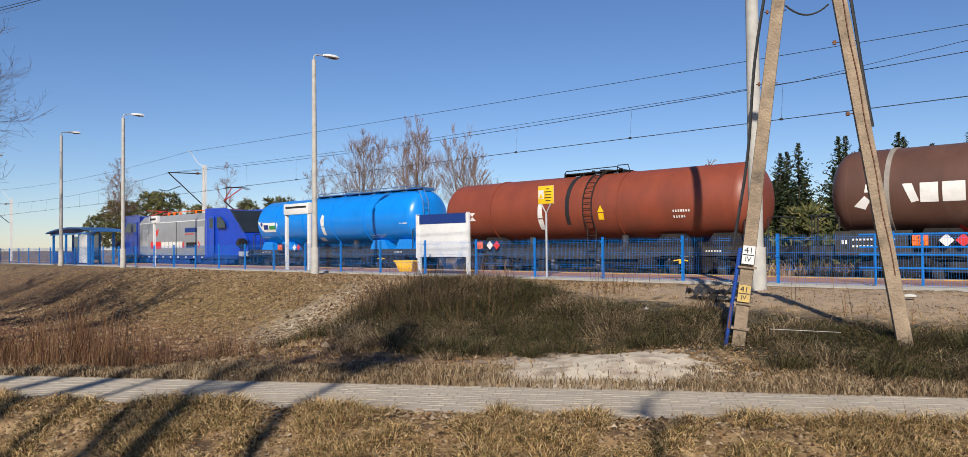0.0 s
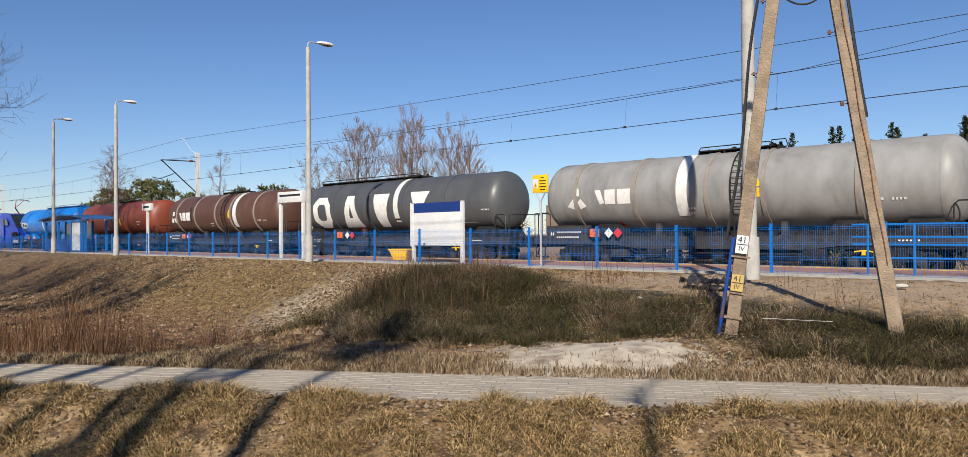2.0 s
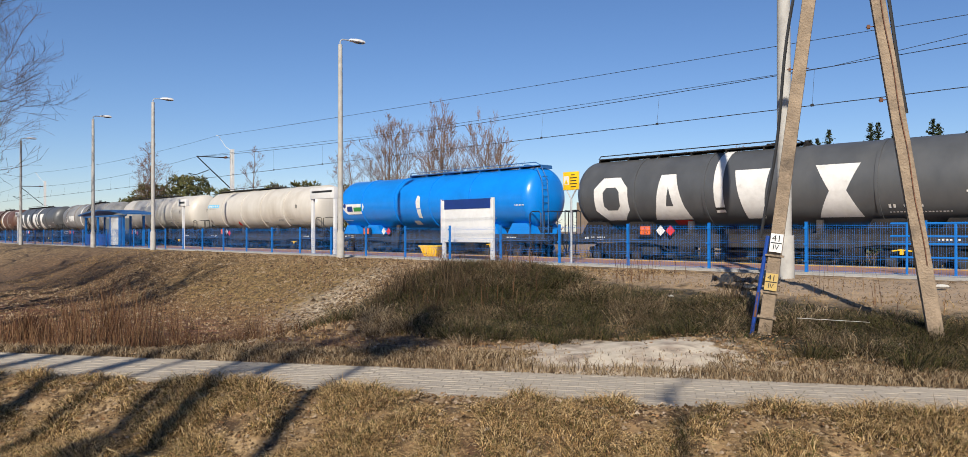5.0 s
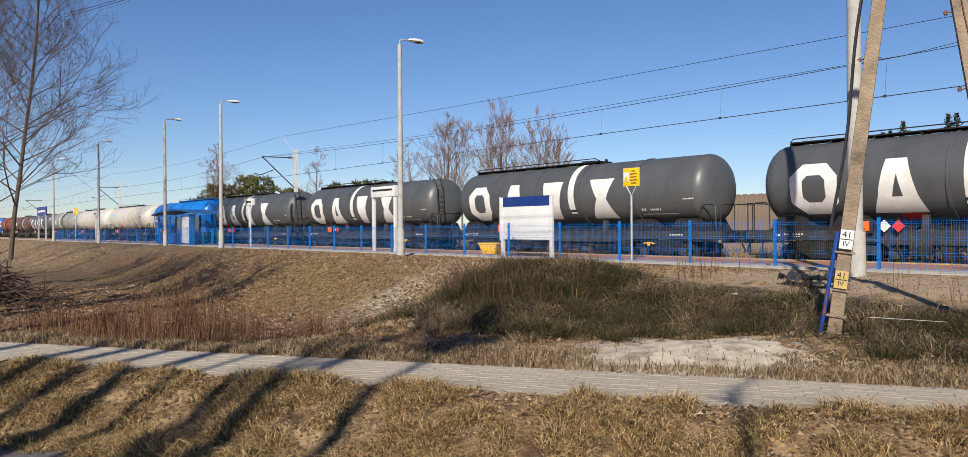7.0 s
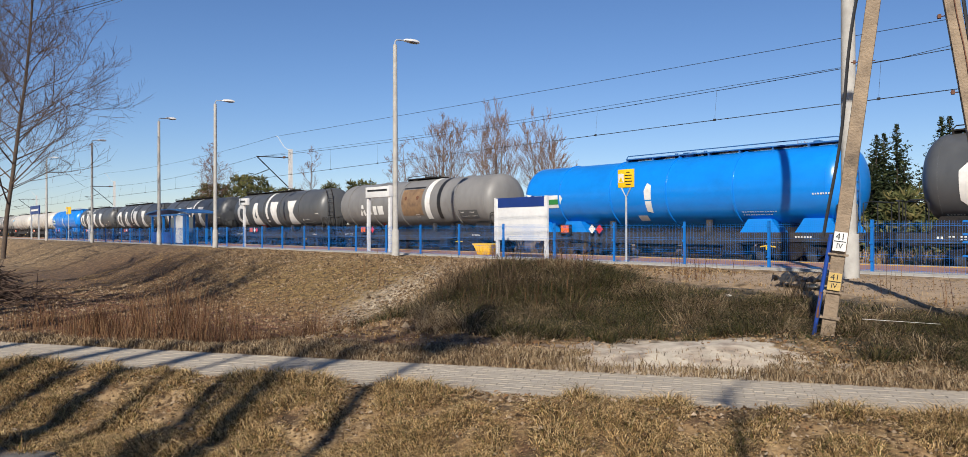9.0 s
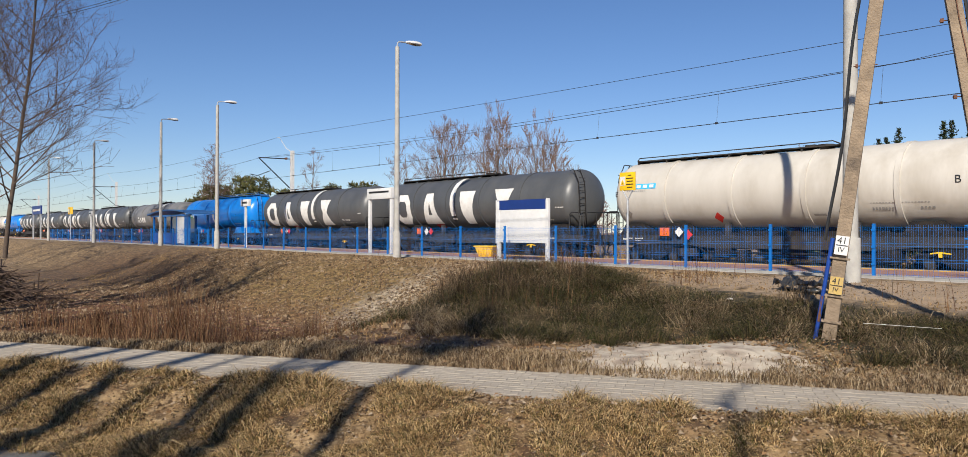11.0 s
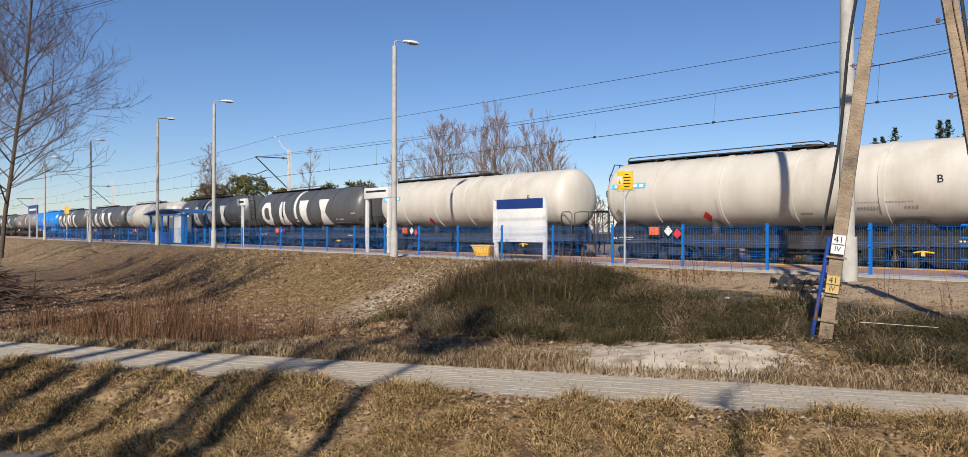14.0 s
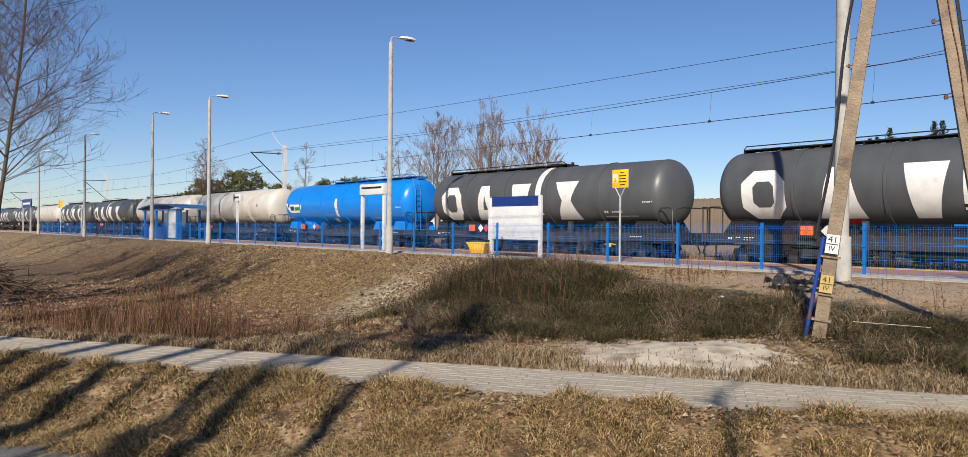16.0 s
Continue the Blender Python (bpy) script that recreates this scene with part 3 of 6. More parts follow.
# ---- overhead line ----
def build_mast(x, y=28.0):
    o = thing("catenary_mast", pose(x, y, 0.0), "white lattice steel overhead line mast", "mast", "overhead line masts")
    for sx in (-0.12, 0.12):
        part("channel", Shape().box(sx - 0.025, sx + 0.025, -0.12, 0.12, 0, 8.3), M["white_paint"], o)
    for i in range(14):
        z = 0.4 + i * 0.56
        part("lace", Shape().pipe([(-0.12, -0.12, z), (0.12, -0.12, z + 0.5)] if i % 2 else [(0.12, -0.12, z), (-0.12, -0.12, z + 0.5)], 0.018, 4), M["white_paint"], o)
    part("bracket", Shape().pipe([(0, -0.1, 8.2), (-0.3, -0.4, 8.5), (-0.5, -0.9, 9.35), (-0.7, -1.0, 9.4)], 0.022, 5), M["white_paint"], o)
    part("insulator", Shape().lathe_x([(-0.05, 0.03), (0, 0.1), (0.05, 0.04), (0.1, 0.1), (0.15, 0.04), (0.2, 0.1), (0.25, 0.03)], 8, -0.6, 7.6), M["rust"], o)
    part("top_tube", Shape().pipe([(0, -0.2, 7.6), (0, -2.9, 7.55)], 0.04), M["dark_steel"], o)
    part("strut", Shape().pipe([(0, -0.2, 5.2), (0, -2.9, 7.55)], 0.045), M["dark_steel"], o)
    part("registration_arm", Shape().pipe([(0, -1.9, 6.55), (0, -3.0, 6.1), (0, -3.6, 6.2)], 0.03), M["dark_steel"], o)
    part("steady_arm", Shape().pipe([(0, -3.5, 6.15), (0.0, -2.9, 5.8)], 0.02), M["dark_steel"], o)
    part("foot", Shape().box(-0.4, 0.4, -0.4, 0.4, -0.2, 0.2), M["concrete"], o, bevel=0.02)


MASTS = [-214.0, -161.0, -108.5, -56.6, 8.0, 66.0]
FEED = [9.4, 9.4, 9.4, 9.35, 8.2, 8.6]
for x in MASTS:
    build_mast(x)


def sag(a, b, dip, n=14):
    a, b = Vector(a), Vector(b)
    return [a.lerp(b, i / n) - Vector((0, 0, dip * 4 * (i / n) * (1 - i / n))) for i in range(n + 1)]


def build_wires():
    cw = thing("contact_wire", pose(0, 0, 0), "dark overhead contact wire above the track", "wire")
    ms = thing("messenger_wire", pose(0, 0, 0), "sagging overhead messenger wire with droppers", "wire")
    fd = thing("feeder_wire", pose(0, 0, 0), "thin feeder wire along the overhead masts", "wire")
    for i, (a, b) in enumerate(zip(MASTS, MASTS[1:])):
        s = 0.2 if i % 2 else -0.2
        part("wire", Shape().tube((a, 25 + s, 5.77), (b, 25 - s, 5.77), 0.014, n=5), M["cable"], cw)
        pts = sag((a, 25.1, 7.5), (b, 25.1, 7.5), 0.65)
        part("wire", Shape().pipe(pts, 0.012, 5), M["cable"], ms)
        for k in range(1, 11):
            x = a + (b - a) * k / 11
            u = k / 11
            zt = 7.5 - 0.65 * 4 * u * (1 - u)
            part("dropper", Shape().tube((x, 25 + s * (1 - 2 * u), 5.77), (x, 25.1, zt), 0.005, n=4), M["cable"], ms)
            part("clamp", Shape().box(x - 0.05, x + 0.05, 25 + s * (1 - 2 * u) - 0.02, 25 + s * (1 - 2 * u) + 0.02, 5.74, 5.82), M["cable"], ms)
        part("wire", Shape().pipe(sag((a - 0.7, 27.0, FEED[i]), (b - 0.7, 27.0, FEED[i + 1]), 0.5 if i < 3 else 0.1), 0.011, 5), M["cable"], fd)
    aw = thing("anchor_wire", pose(0, 0, 0), "tensioned anchor wire rising above the track", "wire")
    part("wire", Shape().pipe([(-56.6, 25.3, 7.55), (-32.0, 25.2, 7.02), (-9.0, 25.0, 6.98), (8.0, 24.6, 8.4)], 0.009, 5), M["cable"], aw)
    pw = thing("power_line", pose(0, 0, 0), "two thin black power lines high over the ditch", "wire")
    for dz, dy in ((0.0, 0.0), (0.28, 0.35)):
        part("wire", Shape().pipe(sag((-4.2, 10.5 + dy, 8.7 + dz), (-62.0, 5.0 + dy, 15.0 + dz), 1.1, 20), 0.012, 5), M["cable"], pw)


build_wires()
# ---- train ----
TANK_R, TANK_Z, RAIL, HALF = 1.34, 2.87, 0.25, 7.35


def tank_profile(h, r):
    pts = []
    for i in range(10):
        a = math.pi / 2 * i / 9
        pts.append((-h + 0.62 - 0.62 * math.cos(a), max(0.001, r * math.sin(a) ** 0.72)))
    return pts + [(-x, rr) for x, rr in reversed(pts)]


def ring(x, w, r, n=48):
    return Shape().lathe_x([(x - w / 2, r - 0.06), (x - w / 2, r), (x + w / 2, r), (x + w / 2, r - 0.06), (x - w / 2, r - 0.06)], n, 0, TANK_Z)


def arc_band(x, w, a0, a1, r, n=24):
    """A painted band on the near side of the tank, between two angles over the horizontal."""
    b = Shape()
    for i in range(n + 1):
        a = radians(a0 + (a1 - a0) * i / n)
        b.v += [(x - w / 2, -r * math.cos(a), TANK_Z + r * math.sin(a)), (x + w / 2, -r * math.cos(a), TANK_Z + r * math.sin(a))]
    b.f = [(2 * i, 2 * i + 1, 2 * i + 3, 2 * i + 2) for i in range(n)]
    return b


def on_tank(polys, lift=0.012, r=TANK_R):
    """Flat polygons in x, z laid on the near side of the tank."""
    bm = bmesh.new()
    for poly in polys:
        f = bm.faces.new([bm.verts.new((x, 0, z)) for x, z in poly])
    z = TANK_Z - 1.3
    while z < TANK_Z + 1.3:
        bmesh.ops.bisect_plane(bm, geom=bm.verts[:] + bm.edges[:] + bm.faces[:], plane_co=(0, 0, z), plane_no=(0, 0, 1))
        z += 0.1
    s = Shape()
    bm.verts.index_update()
    s.v = [(v.co.x, -math.sqrt(max(0.01, (r + lift) ** 2 - (v.co.z - TANK_Z) ** 2)), v.co.z) for v in bm.verts]
    s.f = [tuple(v.index for v in f.verts) for f in bm.faces]
    bm.free()
    return s


def rect(x0, x1, z0, z1):
    return [(x0, z0), (x1, z0), (x1, z1), (x0, z1)]


def extrude_xz(pts, y0, y1):
    n = len(pts)
    s = Shape()
    s.add([(x, y0, z) for x, z in pts] + [(x, y1, z) for x, z in pts],
          [tuple(range(n)), tuple(range(2 * n - 1, n - 1, -1))] + [(i, (i + 1) % n, n + (i + 1) % n, n + i) for i in range(n)])
    return s


def wheel_shape(r=0.46):
    s = Shape().lathe_x([(-0.07, 0.001), (-0.09, 0.09), (-0.05, 0.14), (-0.03, r - 0.1), (-0.065, r - 0.07), (-0.065, r), (0.045, r + 0.005), (0.05, r + 0.03), (0.07, r + 0.03), (0.07, r - 0.07), (0.03, r - 0.1), (0.04, 0.001)], 24)
    s.v = [(b, a, c) for a, b, c in s.v]
    return s


SHARED = {}


def shared(key, make):
    if key not in SHARED:
        SHARED[key] = make()
    return SHARED[key]


def build_bogie(parent, bx):
    o = part("bogie", shared("bogie_bolster", lambda: mesh_of("bogie", Shape().box(-0.25, 0.25, -0.95, 0.95, 0.55, 0.95).box(-1.2, 1.2, -0.5, 0.5, 0.62, 0.72), M["dark_steel"])), None, parent, at=pose(bx, 0, 0))
    prof = [(-1.3, 0.62), (-1.25, 0.78), (-0.9, 0.80), (-0.6, 0.92), (0.6, 0.92), (0.9, 0.80), (1.25, 0.78), (1.3, 0.62), (1.05, 0.42), (0.75, 0.42), (0.6, 0.58), (0.3, 0.40), (-0.3, 0.40), (-0.6, 0.58), (-0.75, 0.42), (-1.05, 0.42)]
    for y in (-1.05, 0.93):
        part("side_frame", shared("side%s" % y, lambda: mesh_of("side_frame", extrude_xz(prof, y, y + 0.12), M["dark_steel"], 0.015)), None, o)
    for x in (-0.9, 0.9):
        part("axle", shared("axle", lambda: mesh_of("axle", Shape().tube((0, -1.0, 0.46), (0, 1.0, 0.46), 0.08, n=10), M["dark_steel"])), None, o, at=pose(x, 0, 0))
        for y in (-0.73, 0.73):
            part("wheel", shared("wheel", lambda: mesh_of("wheel", wheel_shape(), M["dark_steel"])), None, o, at=pose(x, y, 0.46, 0, 0, 0 if y > 0 else 180))
        part("axle_box", shared("axle_box", lambda: mesh_of("axle_box", Shape().box(-0.14, 0.14, -1.16, -0.98, 0.33, 0.6).tube((0, -1.2, 0.46), (0, -1.1, 0.46), 0.1, n=12), M["frame_grey"], 0.012)), None, o, at=pose(x, 0, 0))
        for dx in (-0.24, 0.24):
            part("spring", shared("spring", lambda: mesh_of("spring", Shape().lathe_x([(0.0, 0.05)] + [(0.02 * k, 0.075 if k % 2 else 0.055) for k in range(1, 13)] + [(0.26, 0.05)], 8), M["dark_steel"])), None, o, at=pose(x + dx, -1.08, 0.55, 0, -90, 0))


def diamond(x, z, s):
    return [(x - s, z), (x, z - s), (x + s, z), (x, z + s)]


def text_bars(rects, mat, o):
    """Unreadable writing as plain bars on the tank."""
    for r in rects:
        (x0, z0), (x1, z1) = r[0], r[2]
        n = max(1, round((x1 - x0) / max(0.09, 0.8 * (z1 - z0))))
        w = (x1 - x0) / n
        tagged(part("text_bar", on_tank([rect(x0 + w * k, x0 + w * (k + (0.55 if k % 4 < 3 else 0.75)), z0 + 0.15 * (z1 - z0), z1 - 0.15 * (z1 - z0)) for k in range(n)], 0.016), mat, o), kind="stuff")


def panel_bars(rects, y, mat, o):
    for x0, x1, z0, z1 in rects:
        b, n = Shape(), max(1, round((x1 - x0) / 0.1))
        w = (x1 - x0) / n
        for k in range(n):
            b.box(x0 + w * k, x0 + w * (k + 0.55), y - 0.01, y, z0 + 0.2 * (z1 - z0), z1 - 0.2 * (z1 - z0))
        tagged(part("text_bar", b, mat, o), kind="stuff")


def build_wagon(kind, end_ladder=False):
    spec = {
        "grey": ("tank_grey", "dark grey bogie tank wagon with large white marks", (-4.35, -1.5, 1.17, 4.08), "tank_grey", 0.1),
        "light": ("tank_light", "weathered light grey bogie tank wagon with white band", (-5.6, -3.0, -0.2, 1.75, 4.6), "rib_tan", 0.14),
        "patched": ("tank_mid", "grey bogie tank wagon with a bare brown panel", (-5.9, -3.2, -0.4, 4.5), "tank_mid", 0.1),
        "brown": ("tank_brown", "rusty brown bogie tank wagon with tan ribs", (-5.6, -3.0, -0.2, 1.75, 4.6), "rib_tan", 0.14),
        "red": ("tank_red", "rust red bogie tank wagon with side ladder", (-4.2, 2.2), "tank_red", 0.06),
        "blue": ("tank_blue", "glossy bright blue bogie tank wagon", (-4.85, -2.05, 0.65, 3.45), "tank_blue", 0.08),
        "white": ("tank_white", "cream white bogie tank wagon with soiled flanks", (-4.7, -1.9, 0.75, 3.6), "tank_white", 0.16),
    }[kind]
    tank, label, ribs, rib_mat, rib_w = spec
    o = thing("tank_wagon", pose(0, 25, RAIL), label, "tank wagon", "tank wagons")
    part("tank", Shape().lathe_x(tank_profile(HALF, TANK_R), 72, 0, TANK_Z), M[tank], o, smooth=50)
    for x in ribs:
        part("rib", ring(x, rib_w, TANK_R + 0.035, 64), M[rib_mat], o, smooth=50)
    for x in (-6.72, 6.72):
        part("weld_seam", ring(x, 0.03, TANK_R + 0.006, 64), M[tank], o, smooth=50)
    # underframe
    sole = [(-8.0, 1.02), (-8.0, 1.28), (8.0, 1.28), (8.0, 1.02), (6.7, 0.98), (4.0, 0.98), (3.0, 0.86), (-3.0, 0.86), (-4.0, 0.98), (-6.7, 0.98)]
    for y in (-1.05, 0.95):
        part("sole_bar", shared("sole%s" % y, lambda: mesh_of("sole_bar", extrude_xz(sole, y, y + 0.1), M["frame_grey"], 0.01)), None, o)
    part("centre_sill", shared("sill", lambda: mesh_of("centre_sill", Shape().box(-8.0, 8.0, -0.35, 0.35, 0.95, 1.25).box(-8.05, -7.9, -1.2, 1.2, 0.85, 1.3).box(7.9, 8.05, -1.2, 1.2, 0.85, 1.3), M["dark_steel"])), None, o)
    for i, x in enumerate((-6.3, -4.3, 4.3, 6.3)):
        sd = [(x - 0.75, 1.26), (x + 0.75, 1.26), (x + 0.42, 1.75), (x - 0.42, 1.75)]
        part("saddle", extrude_xz(sd, -0.98, 0.98), M["tank_blue"] if kind == "blue" else M["dark_steel"], o, bevel=0.01)
    part("cradle", shared("cradle", lambda: mesh_of("cradle", Shape().box(-7.0, 7.0, -0.4, 0.4, 1.2, 1.65).box(-3.2, 3.2, -0.4, 0.4, 0.8, 1.2), M["dark_steel"])), None, o)
    part("tool_box", shared("tbox", lambda: mesh_of("tool_box", Shape().box(2.95, 3.6, -1.1, -0.7, 0.5, 0.88), M["dark_steel"], 0.02)), None, o)
    part("pipe_run", shared("prun", lambda: mesh_of("pipe_run", Shape().pipe([(-7.6, -0.98, 0.92), (-3.4, -0.98, 0.9), (-3.1, -1.0, 0.7), (3.1, -1.0, 0.7), (3.4, -0.98, 0.9), (7.6, -0.98, 0.92)], 0.035), M["dark_steel"])), None, o)
    for bx in (-5.3, 5.3):
        build_bogie(o, bx)
    for sx in (-1, 1):
        for y in (-0.875, 0.875):
            part("buffer", shared("buffer%d" % sx, lambda: mesh_of("buffer", Shape().lathe_x([(8.05 * sx, 0.001), (8.05 * sx, 0.13), (8.2 * sx, 0.12), (8.2 * sx, 0.08), (8.33 * sx, 0.08), (8.33 * sx, 0.2), (8.37 * sx, 0.19), (8.375 * sx, 0.001)], 16, 0, 1.06), M["dark_steel"])), None, o, at=pose(0, y, 0))
        part("coupling", shared("coup%d" % sx, lambda: mesh_of("coupling", Shape().pipe([(8.0 * sx, 0, 1.05), (8.25 * sx, 0, 1.0), (8.37 * sx, 0, 0.85)], 0.045), M["dark_steel"])), None, o)
        part("brake_hose", shared("hose%d" % sx, lambda: mesh_of("brake_hose", Shape().pipe([(8.0 * sx, -0.3, 1.0), (8.2 * sx, -0.3, 0.8), (8.3 * sx, -0.28, 0.55), (8.2 * sx, -0.2, 0.5)], 0.03), M["cable"])), None, o)
        # end handrails
        part("end_rail", shared("erail%d" % sx, lambda: mesh_of("end_rail", Shape().pipe([(7.0 * sx, -1.1, 1.3), (7.0 * sx, -1.1, 2.15), (7.12 * sx, -1.1, 2.25), (7.5 * sx, -1.1, 2.25), (7.62 * sx, -1.1, 2.15), (7.62 * sx, -1.1, 1.3)], 0.022).pipe([(7.8 * sx, -1.1, 1.3), (7.8 * sx, -1.1, 2.2), (7.95 * sx, -0.9, 2.25), (7.95 * sx, 0.9, 2.25), (7.8 * sx, 1.1, 2.2), (7.8 * sx, 1.1, 1.3)], 0.02).pipe([(7.95 * sx, -0.4, 1.3), (7.95 * sx, -0.4, 2.25)], 0.018), M["black"])), None, o)
        part("end_step", shared("estep%d" % sx, lambda: mesh_of("end_step", Shape().box(7.45 * sx - 0.25, 7.45 * sx + 0.25, -1.2, -0.9, 0.45, 0.49).box(7.45 * sx - 0.25, 7.45 * sx - 0.21, -1.18, -1.14, 0.45, 1.0).box(7.45 * sx + 0.21, 7.45 * sx + 0.25, -1.18, -1.14, 0.45, 1.0), M["dark_steel"])), None, o)
    part("brake_cylinder", shared("brk", lambda: mesh_of("brake_cylinder", Shape().lathe_x([(-0.6, 0.001), (-0.58, 0.18), (0.5, 0.2), (0.55, 0.08), (1.3, 0.04), (1.3, 0.001)], 14, -0.55, 0.7), M["frame_grey"])), None, o)
    part("air_tank", shared("airt", lambda: mesh_of("air_tank", Shape().lathe_x([(1.6, 0.001), (1.65, 0.2), (2.7, 0.2), (2.75, 0.001)], 16, -0.6, 0.66), M["dark_steel"])), None, o)
    part("valve_box", shared("vbox", lambda: mesh_of("valve_box", Shape().box(-2.6, -2.0, -1.15, -0.8, 0.55, 0.85).box(-1.7, -1.4, -1.2, -0.7, 0.4, 0.8), M["dark_steel"], 0.02)), None, o)
    part("outlet_pipe", shared("outp", lambda: mesh_of("outlet_pipe", Shape().pipe([(0.2, 0, 1.5), (0.2, 0, 0.75), (0.2, -1.15, 0.6)], 0.1, 10).tube((0.2, -1.15, 0.6), (0.2, -1.25, 0.59), 0.14, n=12), M["dark_steel"])), None, o)
    part("brake_lever", shared("blev", lambda: mesh_of("brake_lever", Shape().pipe([(4.45, -1.2, 0.8), (4.7, -1.2, 0.84), (5.0, -1.2, 0.8)], 0.022).box(4.66, 4.76, -1.22, -1.17, 0.7, 0.84), M["yellow"])), None, o, "yellow brake lever")
    part("rod", shared("rods", lambda: mesh_of("rod", Shape().pipe([(-3.6, -0.9, 0.42), (3.6, -0.9, 0.42)], 0.022).pipe([(-3.0, -1.05, 0.9), (-2.8, -1.05, 0.42)], 0.02).pipe([(3.0, -1.05, 0.9), (2.8, -1.05, 0.42)], 0.02), M["dark_steel"])), None, o)
    for x in (-3.0, -1.0, 1.2, 3.0):
        part("hanger", shared("hanger", lambda: mesh_of("hanger", Shape().box(-0.05, 0.05, -0.95, 0.95, 0.45, 0.86).box(-0.16, 0.16, -1.0, -0.93, 0.42, 0.6), M["frame_grey"], 0.008)), None, o, at=pose(x, 0, 0))
    for x in (-2.2, 2.3):
        part("cradle_post", shared("cpost", lambda: mesh_of("cradle_post", Shape().box(-0.09, 0.09, -0.98, -0.8, 1.2, 1.75).box(-0.2, 0.2, -1.0, -0.78, 1.26, 1.32), M["frame_grey"], 0.01)), None, o, at=pose(x, 0, 0))
    part("hose_box", shared("hbox", lambda: mesh_of("hose_box", Shape().box(-4.1, -3.5, -1.12, -0.75, 0.52, 0.82).box(-4.0, -3.6, -1.14, -1.12, 0.6, 0.74), M["frame_grey"], 0.015)), None, o)
    # walkway along the top
    top = TANK_Z + TANK_R
    wk = M["walk_blue"] if kind == "blue" else M["dark_steel"] if kind in ("grey", "brown", "light", "red", "patched") else M["frame_grey"]
    x0, x1 = (-6.6, 1.6) if kind in ("grey", "white", "blue") else (-0.9, 1.9)
    if kind == "blue":
        x0, x1 = -1.9, 7.0
    part("walkway", Shape().box(x0, x1, -0.38, 0.38, top + 0.06, top + 0.1), wk, o)
    n = max(3, int((x1 - x0) / 1.2))
    for i in range(n + 1):
        x = x0 + (x1 - x0) * i / n
        part("bracket", Shape().box(x - 0.03, x + 0.03, -0.36, 0.36, top - 0.06, top + 0.06), wk, o)
    part("top_rail", Shape().pipe([(x0, -0.4, top + 0.08), (x0 + 0.1, -0.4, top + 0.2), (x1 - 0.3, -0.4, top + 0.22), (x1, -0.4, top + 0.08)], 0.02), wk, o)
    part("manhole", Shape().tube((0.9, 0, top - 0.1), (0.9, 0, top + 0.16), 0.28, n=18), wk, o, bevel=0.015)
    for x in (0.2, 1.5):
        part("valve", Shape().tube((x, 0.1, top - 0.1), (x, 0.1, top + 0.2), 0.07, n=10), wk, o)
    part("walk_lamp", Shape().box(x1 - 1.2, x1 - 1.0, -0.15, 0.15, top + 0.1, top + 0.18), wk, o)
    if kind in ("brown", "light", "red"):
        for dx in (-0.2, 0.2):
            pts = [(0.9 + dx, -(TANK_R + 0.07) * math.cos(radians(a)), TANK_Z + (TANK_R + 0.07) * math.sin(radians(a))) for a in range(80, -41, -10)] + [(0.9 + dx, -1.15, 0.55)]
            part("ladder_rail", Shape().pipe(pts, 0.025), wk, o)
        for k in range(13):
            a = radians(78 - k * 9)
            part("rung", Shape().tube((0.7, -(TANK_R + 0.07) * math.cos(a), TANK_Z + (TANK_R + 0.07) * math.sin(a)), (1.1, -(TANK_R + 0.07) * math.cos(a), TANK_Z + (TANK_R + 0.07) * math.sin(a)), 0.014, n=5), wk, o)
        for k in range(4):
            part("rung", Shape().tube((0.7, -1.12, 1.75 - k * 0.28), (1.1, -1.12, 1.75 - k * 0.28), 0.014, n=5), wk, o)
        rx0, rx1 = -0.9, 2.2
        part("hand_rail", Shape().pipe([(rx1 - 0.5, -0.5, top), (rx1 - 0.45, -0.5, top + 0.25), (rx1, -0.5, top + 0.25), (rx1 + 0.1, -0.5, top - 0.05)], 0.02), wk, o)
    sides = ((1, 1) if end_ladder else ()) if kind == "grey" else ((1, -1) if kind in ("blue", "white") else ())
    if sides:
        sx = 1 if kind in ("grey", "blue") else -1
        lx = 7.05 * sx
        for dy in (-0.9, -0.5) if kind == "grey" else (-0.7, -0.35):
            part("ladder_rail", Shape().pipe([(lx - 0.3 * sx, dy + 0.1, top - 0.1), (lx, dy, top - 0.05), (lx + 0.28 * sx, dy, top - 0.6), (lx + 0.34 * sx, dy, TANK_Z), (lx + 0.34 * sx, dy, 1.25)], 0.022), wk if kind != "white" else M["black"], o)
        for k in range(9):
            z = top - 0.45 - k * 0.28
            d0, d1 = (-0.9, -0.5) if kind == "grey" else (-0.7, -0.35)
            part("rung", Shape().tube((lx + 0.32 * sx, d0, z), (lx + 0.32 * sx, d1, z), 0.014, n=5), wk if kind != "white" else M["black"], o)
    # marks
    W = M["mark_white"]
